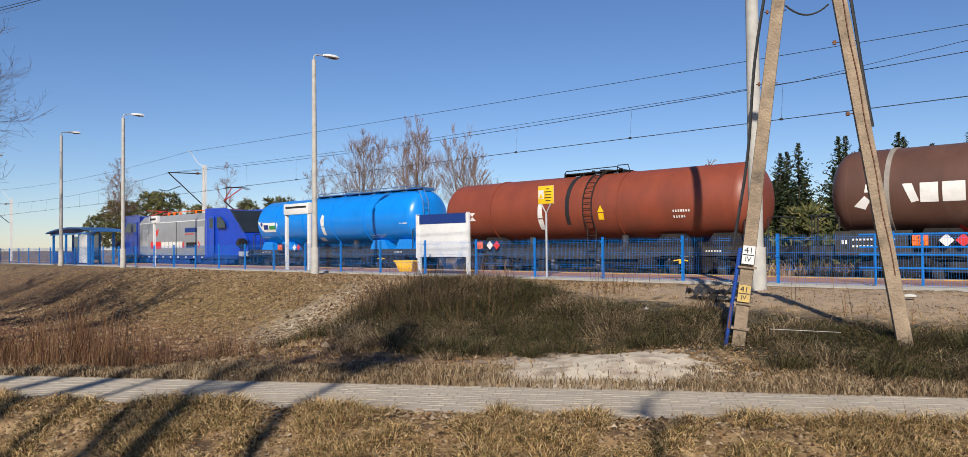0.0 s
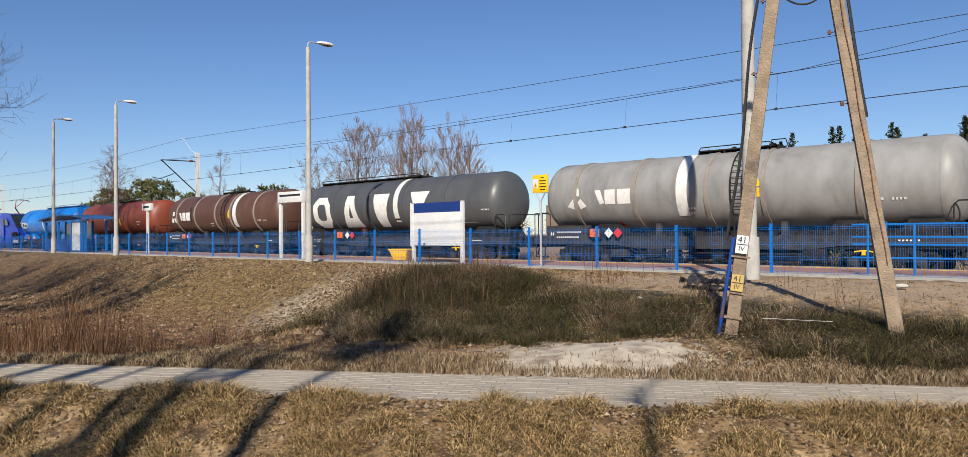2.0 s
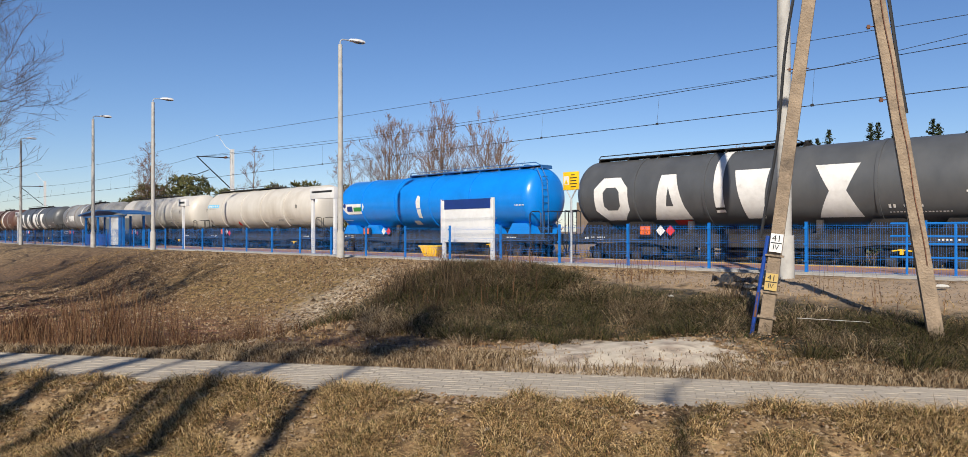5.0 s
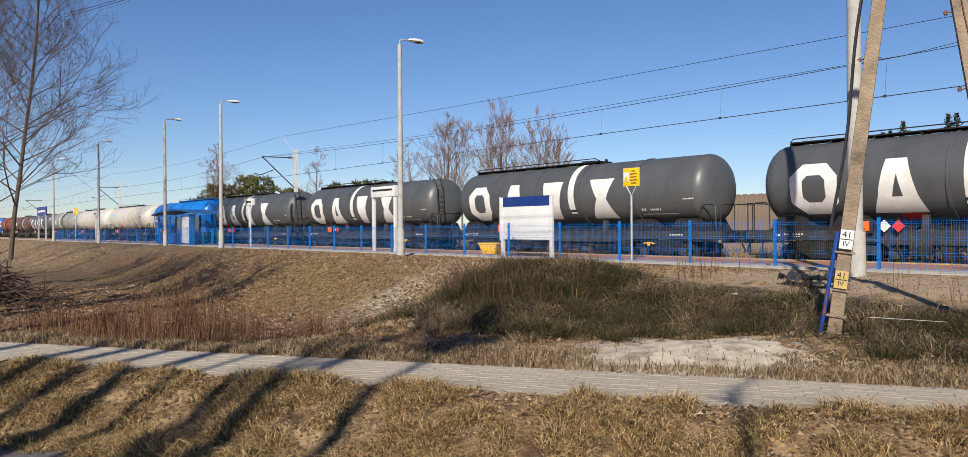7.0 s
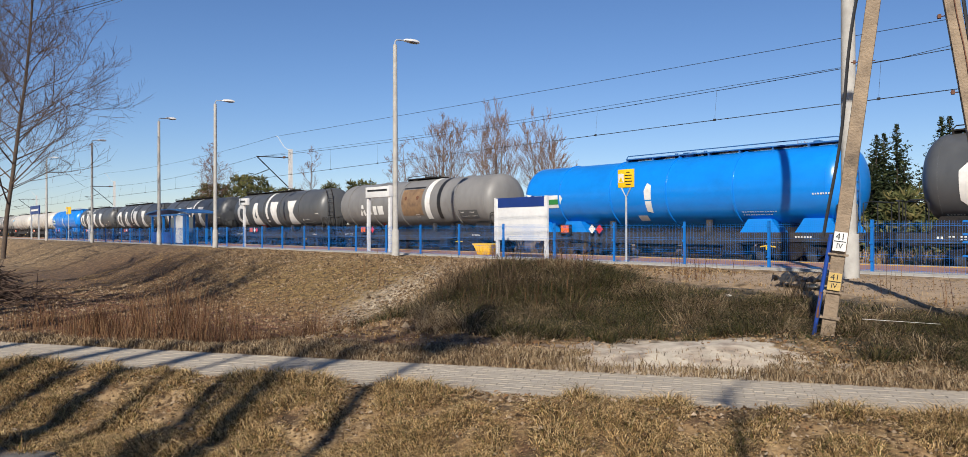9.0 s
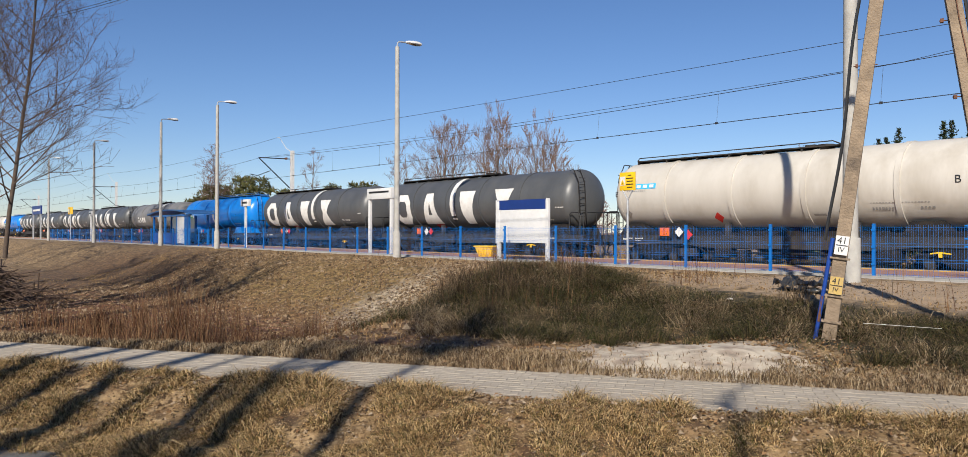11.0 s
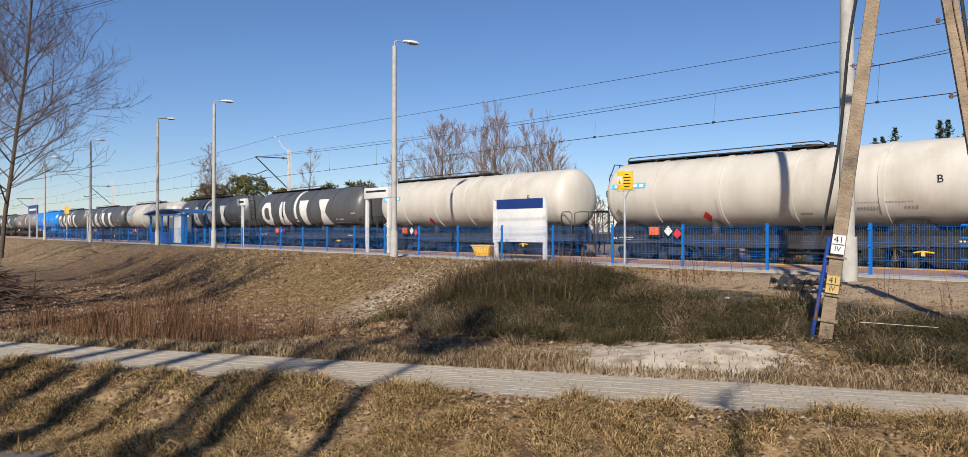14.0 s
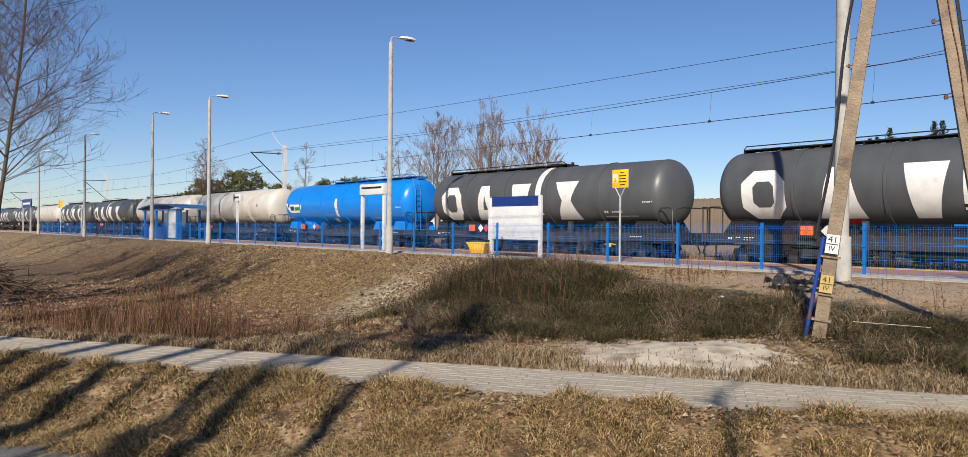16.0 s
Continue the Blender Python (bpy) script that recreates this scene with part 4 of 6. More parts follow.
    if kind == "grey":
        c = [(-6.16, 2.2), (-5.75, 1.82), (-4.98, 1.82), (-4.61, 2.2), (-4.61, 3.03), (-4.98, 3.45), (-5.75, 3.45), (-6.16, 3.03)]
        i = [(-5.74, 2.36), (-5.58, 2.2), (-5.15, 2.2), (-5.0, 2.36), (-5.0, 2.9), (-5.15, 3.07), (-5.58, 3.07), (-5.74, 2.9)]
        part("emblem", on_tank([[c[k], c[(k + 1) % 8], i[(k + 1) % 8], i[k]] for k in range(8)]), W, o, "white eight-sided ring")
        part("emblem", on_tank([[(-3.63, 1.82), (-2.11, 1.82), (-2.3, 2.3), (-3.43, 2.3)], [(-3.43, 2.3), (-3.02, 2.3), (-2.87, 3.0), (-2.87, 3.45), (-3.2, 3.45)], [(-2.72, 2.3), (-2.3, 2.3), (-2.6, 3.45), (-2.87, 3.45), (-2.87, 3.0)]]), W, o, "white trapezoid with a triangular hole")
        wedge, glass_x, bx = (0.66, 0.57, -0.93) if end_ladder else (0.0, 0.0, 0.72)
        part("emblem", on_tank([[(-0.72 + wedge, 1.82), (-0.1 + wedge, 1.82), (0.19 + wedge, 3.45), (-1.02 + wedge, 3.45)]]), W, o, "white wedge")
        part("emblem", on_tank([[(x + glass_x, z) for x, z in q] for q in ([(1.73, 1.82), (3.05, 1.82), (2.66, 2.63), (2.16, 2.63)], [(2.16, 2.63), (2.66, 2.63), (3.05, 3.45), (1.73, 3.45)])]), W, o, "white hourglass")
        part("band", arc_band(bx, 0.34, -38, 86, TANK_R + 0.012), W, o, "white painted band")
        part("band_stripe", arc_band(bx, 0.36, -33, -29, TANK_R + 0.02), M["black"], o)
        text_bars([rect(4.35, 4.6, 2.05, 2.2), rect(4.75, 5.3, 2.07, 2.18), rect(4.35, 6.0, 1.93, 1.97)], W, o)
        text_bars([rect(6.35, 6.85, 2.45, 2.53)], W, o)
        text_bars([rect(-6.6, -5.9, 1.68, 1.73), rect(-6.6, -6.1, 1.78, 1.82)], W, o)
        part("red_mark", on_tank([rect(-2.9, -2.2, 1.62, 1.8)]), M["red_mark"], o)
    elif kind in ("light", "brown"):
        moved = lambda polys: [[(x + (0.5 if kind == "light" else 0.0), z) for x, z in poly] for poly in polys]
        part("emblem", on_tank(moved([[(-6.5, 2.45), (-6.2, 2.35), (-6.05, 2.6), (-6.2, 2.75)], [(-5.9, 2.35), (-5.6, 2.45), (-5.85, 2.75), (-6.0, 2.62)], [(-6.2, 2.85), (-5.9, 2.85), (-5.95, 3.15), (-6.15, 3.15)]])), W, o, "white three-part emblem")
        part("emblem", on_tank(moved([[(-5.2, 3.05), (-4.95, 3.05), (-4.78, 2.55), (-4.98, 2.5)], rect(-4.75, -4.3, 2.5, 3.05), rect(-4.2, -3.65, 2.5, 3.05)])), W, o, "white block mark")
        part("band", arc_band(2.25 if kind == "brown" else -1.1, 0.42, -40, 86, TANK_R + 0.012), W, o, "white painted band")
        text_bars([rect(-1.0, -0.6, 2.2, 2.3), rect(-0.95, -0.65, 2.05, 2.15)], W, o)
        text_bars([rect(4.9, 5.3, 2.3, 2.42), rect(5.5, 5.9, 2.3, 2.4)], W, o)
        part("warning_mark", on_tank([rect(1.45, 1.75, 2.55, 2.85), [(1.45, 2.9), (1.75, 2.9), (1.6, 3.15)]]), M["yellow"], o)
        part("plate_panel", Shape().box(-7.1, -5.0, -1.2, -1.12, 1.0, 1.72), M["frame_grey"], o)
        panel_bars(((-6.6, -5.4, 1.42, 1.52), (-6.6, -5.5, 1.22, 1.32), (-6.9, -6.7, 1.3, 1.5)), -1.2, W, o)
        part("red_mark", on_tank([[(-4.1, 1.62), (-3.6, 1.62), (-3.85, 1.85)]]), M["red_mark"], o)
    elif kind == "patched":
        part("emblem", on_tank([[(-4.62, 2.3), (-4.42, 2.25), (-4.3, 2.45), (-4.42, 2.6)], [(-4.2, 2.25), (-3.95, 2.3), (-4.1, 2.6), (-4.25, 2.5)], [(-4.42, 2.68), (-4.15, 2.68), (-4.2, 2.9), (-4.38, 2.9)]]), W, o, "white three-part emblem")
        part("emblem", on_tank([[(-3.8, 2.8), (-3.55, 2.8), (-3.35, 2.35), (-3.55, 2.3)], rect(-3.25, -2.8, 2.3, 2.8), rect(-2.65, -2.1, 2.3, 2.8)]), W, o, "white block mark")
        part("bare_panel", arc_band(0.75, 1.9, -30, 34, TANK_R + 0.012), M["bare_panel"], o, "bare brown panel")
        part("panel_spot", on_tank([[(x + 0.12 * math.cos(a * 0.785), 3.15 + 0.12 * math.sin(a * 0.785)) for a in range(8)] for x in (0.2, 1.3)], 0.02), M["rust"], o)
        part("panel_edge", arc_band(0.75, 2.0, 36, 40, TANK_R + 0.02), M["black"], o)
        part("band", arc_band(2.2, 0.44, -40, 86, TANK_R + 0.012), W, o, "white painted band")
        part("band", arc_band(3.2, 0.3, -40, 86, TANK_R + 0.012), M["black"], o, "black painted band")
        part("data_field", on_tank([rect(4.75, 6.2, 2.0, 2.4)], 0.014), M["tank_grey"], o)
        text_bars([rect(4.9, 5.2, 2.24, 2.32), rect(5.6, 5.95, 2.24, 2.32), rect(4.9, 6.1, 2.08, 2.11)], W, o)
        text_bars([rect(1.0, 1.4, 2.2, 2.26), rect(1.05, 1.35, 2.08, 2.14)], W, o)
        part("red_mark", on_tank([[(-3.0, 1.62), (-2.5, 1.62), (-2.75, 1.85)]]), M["red_mark"], o)
    elif kind == "red":
        part("emblem", on_tank([rect(-6.9, -6.45, 2.5, 2.85), rect(-6.38, -6.0, 2.5, 2.85), rect(-5.93, -5.55, 2.5, 2.85), [(-5.5, 2.5), (-5.1, 2.5), (-5.3, 2.68), (-5.1, 2.85), (-5.5, 2.85), (-5.3, 2.68)]]), W, o, "white block mark")
        part("emblem", on_tank([[(-1.6, 2.05), (-1.35, 2.0), (-1.35, 2.45), (-1.6, 2.45)], [(-1.6, 2.5), (-1.35, 2.5), (-1.35, 3.05), (-1.55, 3.15)]]), W, o, "white curved bar")
        text_bars([rect(4.5, 5.2, 2.5, 2.62), rect(4.5, 5.0, 2.3, 2.42)], W, o)
        part("warning_mark", on_tank([rect(1.35, 1.6, 2.35, 2.6), [(1.33, 2.64), (1.62, 2.64), (1.475, 2.9)]]), M["yellow"], o)
        part("dirt_band", arc_band(2.9 - 3.0, 0.2, -30, 86, TANK_R + 0.008), M["black"], o)
    elif kind == "blue":
        part("emblem", on_tank([[(-6.40, 2.45), (-6.20, 2.35), (-4.95, 2.35), (-4.80, 2.5), (-4.65, 2.75), (-4.75, 2.9), (-6.25, 2.9), (-6.9, 3.0), (-6.65, 2.75)]]), W, o, "white logo plaque")
        part("emblem_bar", on_tank([rect(-6.2, -5.7, 2.5, 2.78)], 0.02), M["navy"], o)
        part("emblem_bar", on_tank([rect(-5.6, -4.85, 2.5, 2.72)], 0.02), M["green_mark"], o)
        part("emblem_disc", on_tank([[(-6.43 + 0.13 * math.cos(a * 0.785), 2.82 + 0.13 * math.sin(a * 0.785)) for a in range(8)]], 0.02), M["navy"], o)
        part("emblem", on_tank([[(-0.30, 2.1), (-0.05, 2.05), (0.0, 2.5), (-0.30, 2.5)], [(-0.30, 2.55), (0.0, 2.55), (0.02, 3.1), (-0.18, 3.2), (-0.32, 2.9)]]), W, o, "white curved bar")
        text_bars([rect(3.7, 5.0, 1.98, 2.03), rect(3.7, 4.8, 1.88, 1.93), rect(-6.8, -5.9, 2.0, 2.05)], W, o)
        text_bars([rect(6.3, 6.9, 2.5, 2.58)], W, o)
        part("plate", on_tank([rect(-0.85, -0.4, 1.75, 1.95)]), M["mark_white"], o)
    elif kind == "white":
        part("emblem", on_tank([rect(-6.7, -5.05, 3.1, 3.3)]), M["sky_mark"], o, "light blue bar mark")
        part("emblem_bar", on_tank([rect(-6.55 + 0.3 * k, -6.35 + 0.3 * k, 3.14, 3.26) for k in range(5)], 0.02), M["white_paint"], o)
        text_bars([rect(-6.4, -5.5, 3.0, 3.05)], M["grey_mark"], o)
        for x in (-7.02, 5.2):
            writing("B", 0.32, M["black"], o, pose(x if x > 0 else -6.95, -(TANK_R + 0.012) if x > 0 else -1.29, TANK_Z + 0.05))
        text_bars([rect(2.8, 4.5, 2.3, 2.33), rect(2.85, 3.5, 2.08, 2.2), rect(4.2, 4.6, 2.1, 2.2)], M["grey_mark"], o)
        text_bars([rect(-6.6, -6.0, 1.75, 1.8), rect(-6.6, -5.6, 1.66, 1.7)], M["grey_mark"], o)
        part("placard", on_tank([diamond(-6.45, 2.15, 0.17)]), M["rib_tan"], o)
        part("placard", on_tank([diamond(-2.5, 1.95, 0.19)]), M["red_mark"], o, "red diamond placard")
        part("hatch", on_tank([rect(1.0, 1.4, 1.95, 2.02)], 0.03), M["rib_tan"], o)
    # hazard plate and placards under the tank
    hx = {"grey": -3.9, "light": -4.8, "patched": -4.4, "brown": -4.8, "red": -5.0, "blue": -4.6, "white": -4.7}[kind]
    pl = part("hazard_plate", Shape().box(hx - 0.2, hx + 0.2, -1.25, -1.2, 1.28, 1.58), M["orange"], o, "orange hazard number plate")
    part("plate_line", Shape().box(hx - 0.2, hx + 0.2, -1.256, -1.25, 1.425, 1.435), M["black"], pl)
    writing("33", 0.13, M["black"], pl, pose(hx, -1.254, 1.505))
    writing("1203", 0.13, M["black"], pl, pose(hx, -1.254, 1.35))
    part("plate_frame", Shape().box(hx - 0.3, hx + 0.3, -1.2, -1.1, 1.2, 1.62), M["black"], o)
    for k, (dx, mat) in enumerate(((0.65, "mark_white"), (1.05, "red_mark"))):
        part("placard", extrude_xz(diamond(hx + dx + (0.9 if kind == "blue" else 0), 1.42 - (0.1 if kind == "white" and k else 0), 0.19), -1.24, -1.22), M[mat], o)
    part("data_panel", Shape().box(-6.9, -5.6, -1.062, -1.05, 1.05, 1.24), M["frame_grey"], o)
    panel_bars(((-6.8, -6.6, 1.08, 1.2), (-6.5, -6.3, 1.14, 1.2), (-6.2, -5.8, 1.14, 1.2), (-6.2, -5.9, 1.07, 1.11)), -1.062, W, o)
    panel_bars(((5.6, 6.2, 1.1, 1.18),), -1.052, W, o)
    return o


def nose_in(s):
    """Narrow a shape towards the ends of the locomotive."""
    s.v = [(x, y * (1 - 0.3 * smooth(7.6, 10.0, abs(x))), z) for x, y, z in s.v]
    return s


def build_loco():
    o = thing("electric_locomotive", pose(0, 25, RAIL), "blue and grey electric freight locomotive with raised pantograph", "locomotive")
    cab = [(5.4, 0.95), (9.6, 0.95), (9.95, 1.35), (9.9, 1.9), (9.35, 2.55), (8.55, 3.6), (8.1, 3.9), (5.4, 3.95)]
    for sx in (1, -1):
        pts = [(x * sx, z) for x, z in cab]
        part("cab", nose_in(extrude_xz(pts, -1.48, 1.48)), M["loco_blue"], o, "deep blue driver's cab", bevel=0.12)
        ws = [(x * sx, z) for x, z in ((9.36, 2.4), (8.58, 3.56), (8.3, 3.78), (8.5, 3.84), (8.72, 3.64), (9.52, 2.42))]
        part("windscreen", nose_in(extrude_xz(ws, -1.5, 1.5)), M["glass"], o, "dark windscreen")
        part("roof_front", extrude_xz([(8.5 * sx, 3.62), (7.0 * sx, 3.97), (7.0 * sx, 4.0), (8.55 * sx, 3.66)], -1.2, 1.2), M["black"], o)
        wd = [(x * sx, z) for x, z in ((6.9, 2.75), (8.0, 2.75), (7.9, 3.1), (7.4, 3.45), (6.9, 3.45))]
        part("side_window", extrude_xz(wd, -1.5, -1.46), M["glass"], o)
        dr = [(x * sx, z) for x, z in ((5.75, 1.1), (6.5, 1.1), (6.5, 3.5), (5.75, 3.5))]
        part("door", extrude_xz(dr, -1.49, -1.46), M["loco_blue"], o)
        dw = [(x * sx, z) for x, z in ((5.9, 2.75), (6.35, 2.75), (6.35, 3.4), (5.9, 3.4))]
        part("door_window", extrude_xz(dw, -1.505, -1.48), M["glass"], o)
        part("headlight", Shape().tube((9.7 * sx, -1.15, 1.75), (9.98 * sx, -1.15, 1.72), 0.16, n=14), M["glass"], o)
        part("light_ring", Shape().tube((9.55 * sx, -1.3, 1.75), (9.9 * sx, -1.3, 1.72), 0.3, n=16), M["black"], o)
        part("bumper", Shape().box(min(9.6 * sx, 10.05 * sx), max(9.6 * sx, 10.05 * sx), -1.45, 1.45, 0.9, 1.2), M["galv"], o, "pale front beam", bevel=0.03)
        part("snow_plough", Shape().box(min(9.3 * sx, 9.8 * sx), max(9.3 * sx, 9.8 * sx), -1.3, 1.3, 0.2, 0.85), M["black"], o, bevel=0.05)
        part("bogie_frame", extrude_xz([(x * sx, z) for x, z in ((3.4, 0.9), (8.6, 0.9), (8.7, 0.55), (7.9, 0.4), (4.1, 0.4), (3.3, 0.55))], -1.25, 1.25), M["navy"], o, bevel=0.03)
        for wx in (4.2, 6.0, 7.8):
            for y in (-0.75, 0.75):
                part("wheel", shared("lwheel", lambda: mesh_of("wheel", wheel_shape(0.58), M["dark_steel"])), None, o, at=pose(wx * sx, y, 0.58, 0, 0, 0 if y > 0 else 180))
            part("axle_box", Shape().box(wx * sx - 0.2, wx * sx + 0.2, -1.38, -1.2, 0.42, 0.75), M["navy"], o, bevel=0.02)
        for y in (-0.9, 0.9):
            part("buffer", Shape().lathe_x([(9.95 * sx, 0.14), (10.2 * sx, 0.1), (10.2 * sx, 0.24), (10.28 * sx, 0.22), (10.285 * sx, 0.001)], 14, y, 1.05), M["dark_steel"], o)
    body = [(-1.46, 0.95), (1.46, 0.95), (1.46, 3.35), (1.05, 3.85), (-1.05, 3.85), (-1.46, 3.35)]
    bs = Shape()
    bs.add([(-5.42, y, z) for y, z in body] + [(5.42, y, z) for y, z in body], [tuple(range(6)), tuple(range(11, 5, -1))] + [(i, (i + 1) % 6, 6 + (i + 1) % 6, 6 + i) for i in range(6)])
    part("body", bs, M["loco_grey"], o, "plain grey machine room body", bevel=0.04)
    part("roof_line", Shape().box(-5.4, 5.4, -1.475, -1.46, 3.3, 3.36), M["white_paint"], o)
    part("joint_line", Shape().box(0.9, 0.96, -1.475, -1.45, 0.95, 3.35), M["black"], o)
    part("skirt", Shape().box(-9.4, 9.4, -1.42, 1.42, 0.72, 0.97), M["navy"], o, bevel=0.02)
    part("underfloor_box", Shape().box(-2.6, 2.6, -1.3, 1.3, 0.3, 0.75), M["navy"], o, bevel=0.04)
    for i in range(9):
        part("skirt_mark", Shape().box(-5.0 + i * 1.2, -4.75 + i * 1.2, -1.43, -1.42, 0.8, 0.88), M["white_paint"], o)
    for x in (-4.3, 4.6):
        part("vent_grille", Shape().box(x - 0.45, x + 0.45, -1.475, -1.455, 1.6, 2.9), M["galv"], o)
    part("logo_block", Shape().box(-3.3, -1.6, -1.478, -1.46, 1.45, 1.95), M["red_mark"], o)
    part("logo_mark", extrude_xz([(-2.6, 2.3), (-2.2, 2.4), (-1.9, 2.9), (-2.3, 2.75), (-2.7, 2.95), (-2.45, 2.6)], -1.478, -1.46), M["red_mark"], o)
    for x0, x1 in ((-1.45, -0.95), (-0.85, -0.35), (-0.2, 0.3), (0.4, 0.8), (1.0, 1.35), (1.45, 1.8)):
        part("logo_bar", Shape().box(x0, x1, -1.478, -1.46, 1.5, 1.92), M["white_paint"], o)
    part("logo_bar", Shape().box(2.3, 4.0, -1.478, -1.46, 2.55, 2.85), M["navy"], o)
    part("logo_bar", Shape().box(2.3, 3.6, -1.478, -1.46, 2.4, 2.46), M["red_mark"], o)
    part("logo_bar", Shape().box(2.5, 3.9, -1.478, -1.46, 1.5, 1.85), M["dark_steel"], o)
    for s in (-1, 1):
        x = 3.2 + s * 1.0
        part("logo_chevron", extrude_xz([(x, 1.45), (x + 0.15 * s, 1.68), (x, 1.9), (x + 0.15 * s, 1.9), (x + 0.32 * s, 1.68), (x + 0.15 * s, 1.45)], -1.478, -1.46), M["red_mark"], o)
    # roof gear
    for x in (-4.0, -3.0, -2.0, 0.5, 2.2):
        part("insulator", Shape().lathe_x([(0, 0.05), (0.06, 0.11), (0.1, 0.06), (0.16, 0.11), (0.2, 0.06), (0.26, 0.1), (0.3, 0.04)], 10), M["orange"], o, at=pose(x, 0.2, 3.84, 0, -90, 0))
    part("bus_bar", Shape().pipe([(-4.0, 0.2, 4.15), (-1.0, 0.2, 4.18), (2.2, 0.2, 4.15)], 0.03), M["orange"], o)
    part("folded_pantograph", Shape().pipe([(-5.8, -0.4, 4.0), (-4.0, -0.3, 4.25), (-5.6, 0, 4.35)], 0.035).pipe([(-5.8, 0.4, 4.0), (-4.0, 0.3, 4.25)], 0.035).pipe([(-5.6, -0.8, 4.38), (-5.6, 0.8, 4.38)], 0.03), M["red_mark"], o)
    pg = part("pantograph", Shape().pipe([(5.2, -0.4, 4.0), (6.6, -0.4, 4.0), (6.6, 0.4, 4.0), (5.2, 0.4, 4.0), (5.2, -0.4, 4.0)], 0.04), M["red_mark"], o, "raised red pantograph")
    part("lower_arm", Shape().pipe([(6.4, 0, 4.0), (5.0, 0, 4.65)], 0.05).pipe([(6.1, 0.15, 3.98), (4.9, 0.15, 4.6)], 0.025), M["dark_steel"], pg)
    part("upper_arm", Shape().pipe([(5.0, 0, 4.65), (6.7, -0.35, 5.42)], 0.035).pipe([(5.0, 0, 4.65), (6.7, 0.35, 5.42)], 0.035), M["red_mark"], pg)
    part("collector", Shape().pipe([(6.55, -0.9, 5.35), (6.55, -0.6, 5.47), (6.55, 0.6, 5.47), (6.55, 0.9, 5.35)], 0.025).pipe([(6.9, -0.9, 5.35), (6.9, -0.6, 5.47), (6.9, 0.6, 5.47), (6.9, 0.9, 5.35)], 0.025), M["dark_steel"], pg)
    return o


SPEED, PITCH, START = 22.39, 16.75, -8.75
ORDER = "blue red brown grey light white white blue greyL greyL grey greyL patched blue grey greyL white greyL greyL white white blue grey grey grey".split()
TRAIN = []


def build_train():
    loco = build_loco()
    TRAIN.append((loco, START - 2 * PITCH - 10.45))
    made = {}
    for k, kind in enumerate(ORDER, 1):
        if kind in made:
            ob = copy_thing(made[kind], pose(0, 25, RAIL))
        else:
            ob = made[kind] = build_wagon(kind.rstrip("L"), kind.endswith("L"))
        TRAIN.append((ob, START + (k - 2) * PITCH - PITCH / 2 + float(np.interp(k, (1, 2, 4, 6, 9, 11.5, 13, 14, 16, 18, 21, 24), (-0.2, -0.4, 0.05, 0.55, 0.45, 0.45, 0.25, 0.15, -0.1, -0.15, -0.3, -0.4)))))


build_train()


def motions():
    for ob, x0 in TRAIN:
        walk(ob, [(float(t), pose(x0 - SPEED * t, 25, RAIL)) for t in range(17)])


# ---- leaning concrete pole ----
def beam_between(a, b, w0, d0, w1, d1):
    """A tapered rectangular post with a sunk web on its broad side."""
    s = Shape()
    a, b = Vector(a), Vector(b)
    vs = []
    for p, w, d in ((a, w0, d0), (b, w1, d1)):
        vs += [p + Vector((x * w / 2, y * d / 2, 0)) for x, y in ((-1, -1), (1, -1), (1, 1), (-1, 1))]
    return s.add(vs, [(3, 2, 1, 0), (4, 5, 6, 7), (0, 1, 5, 4), (1, 2, 6, 5), (2, 3, 7, 6), (3, 0, 4, 7)])


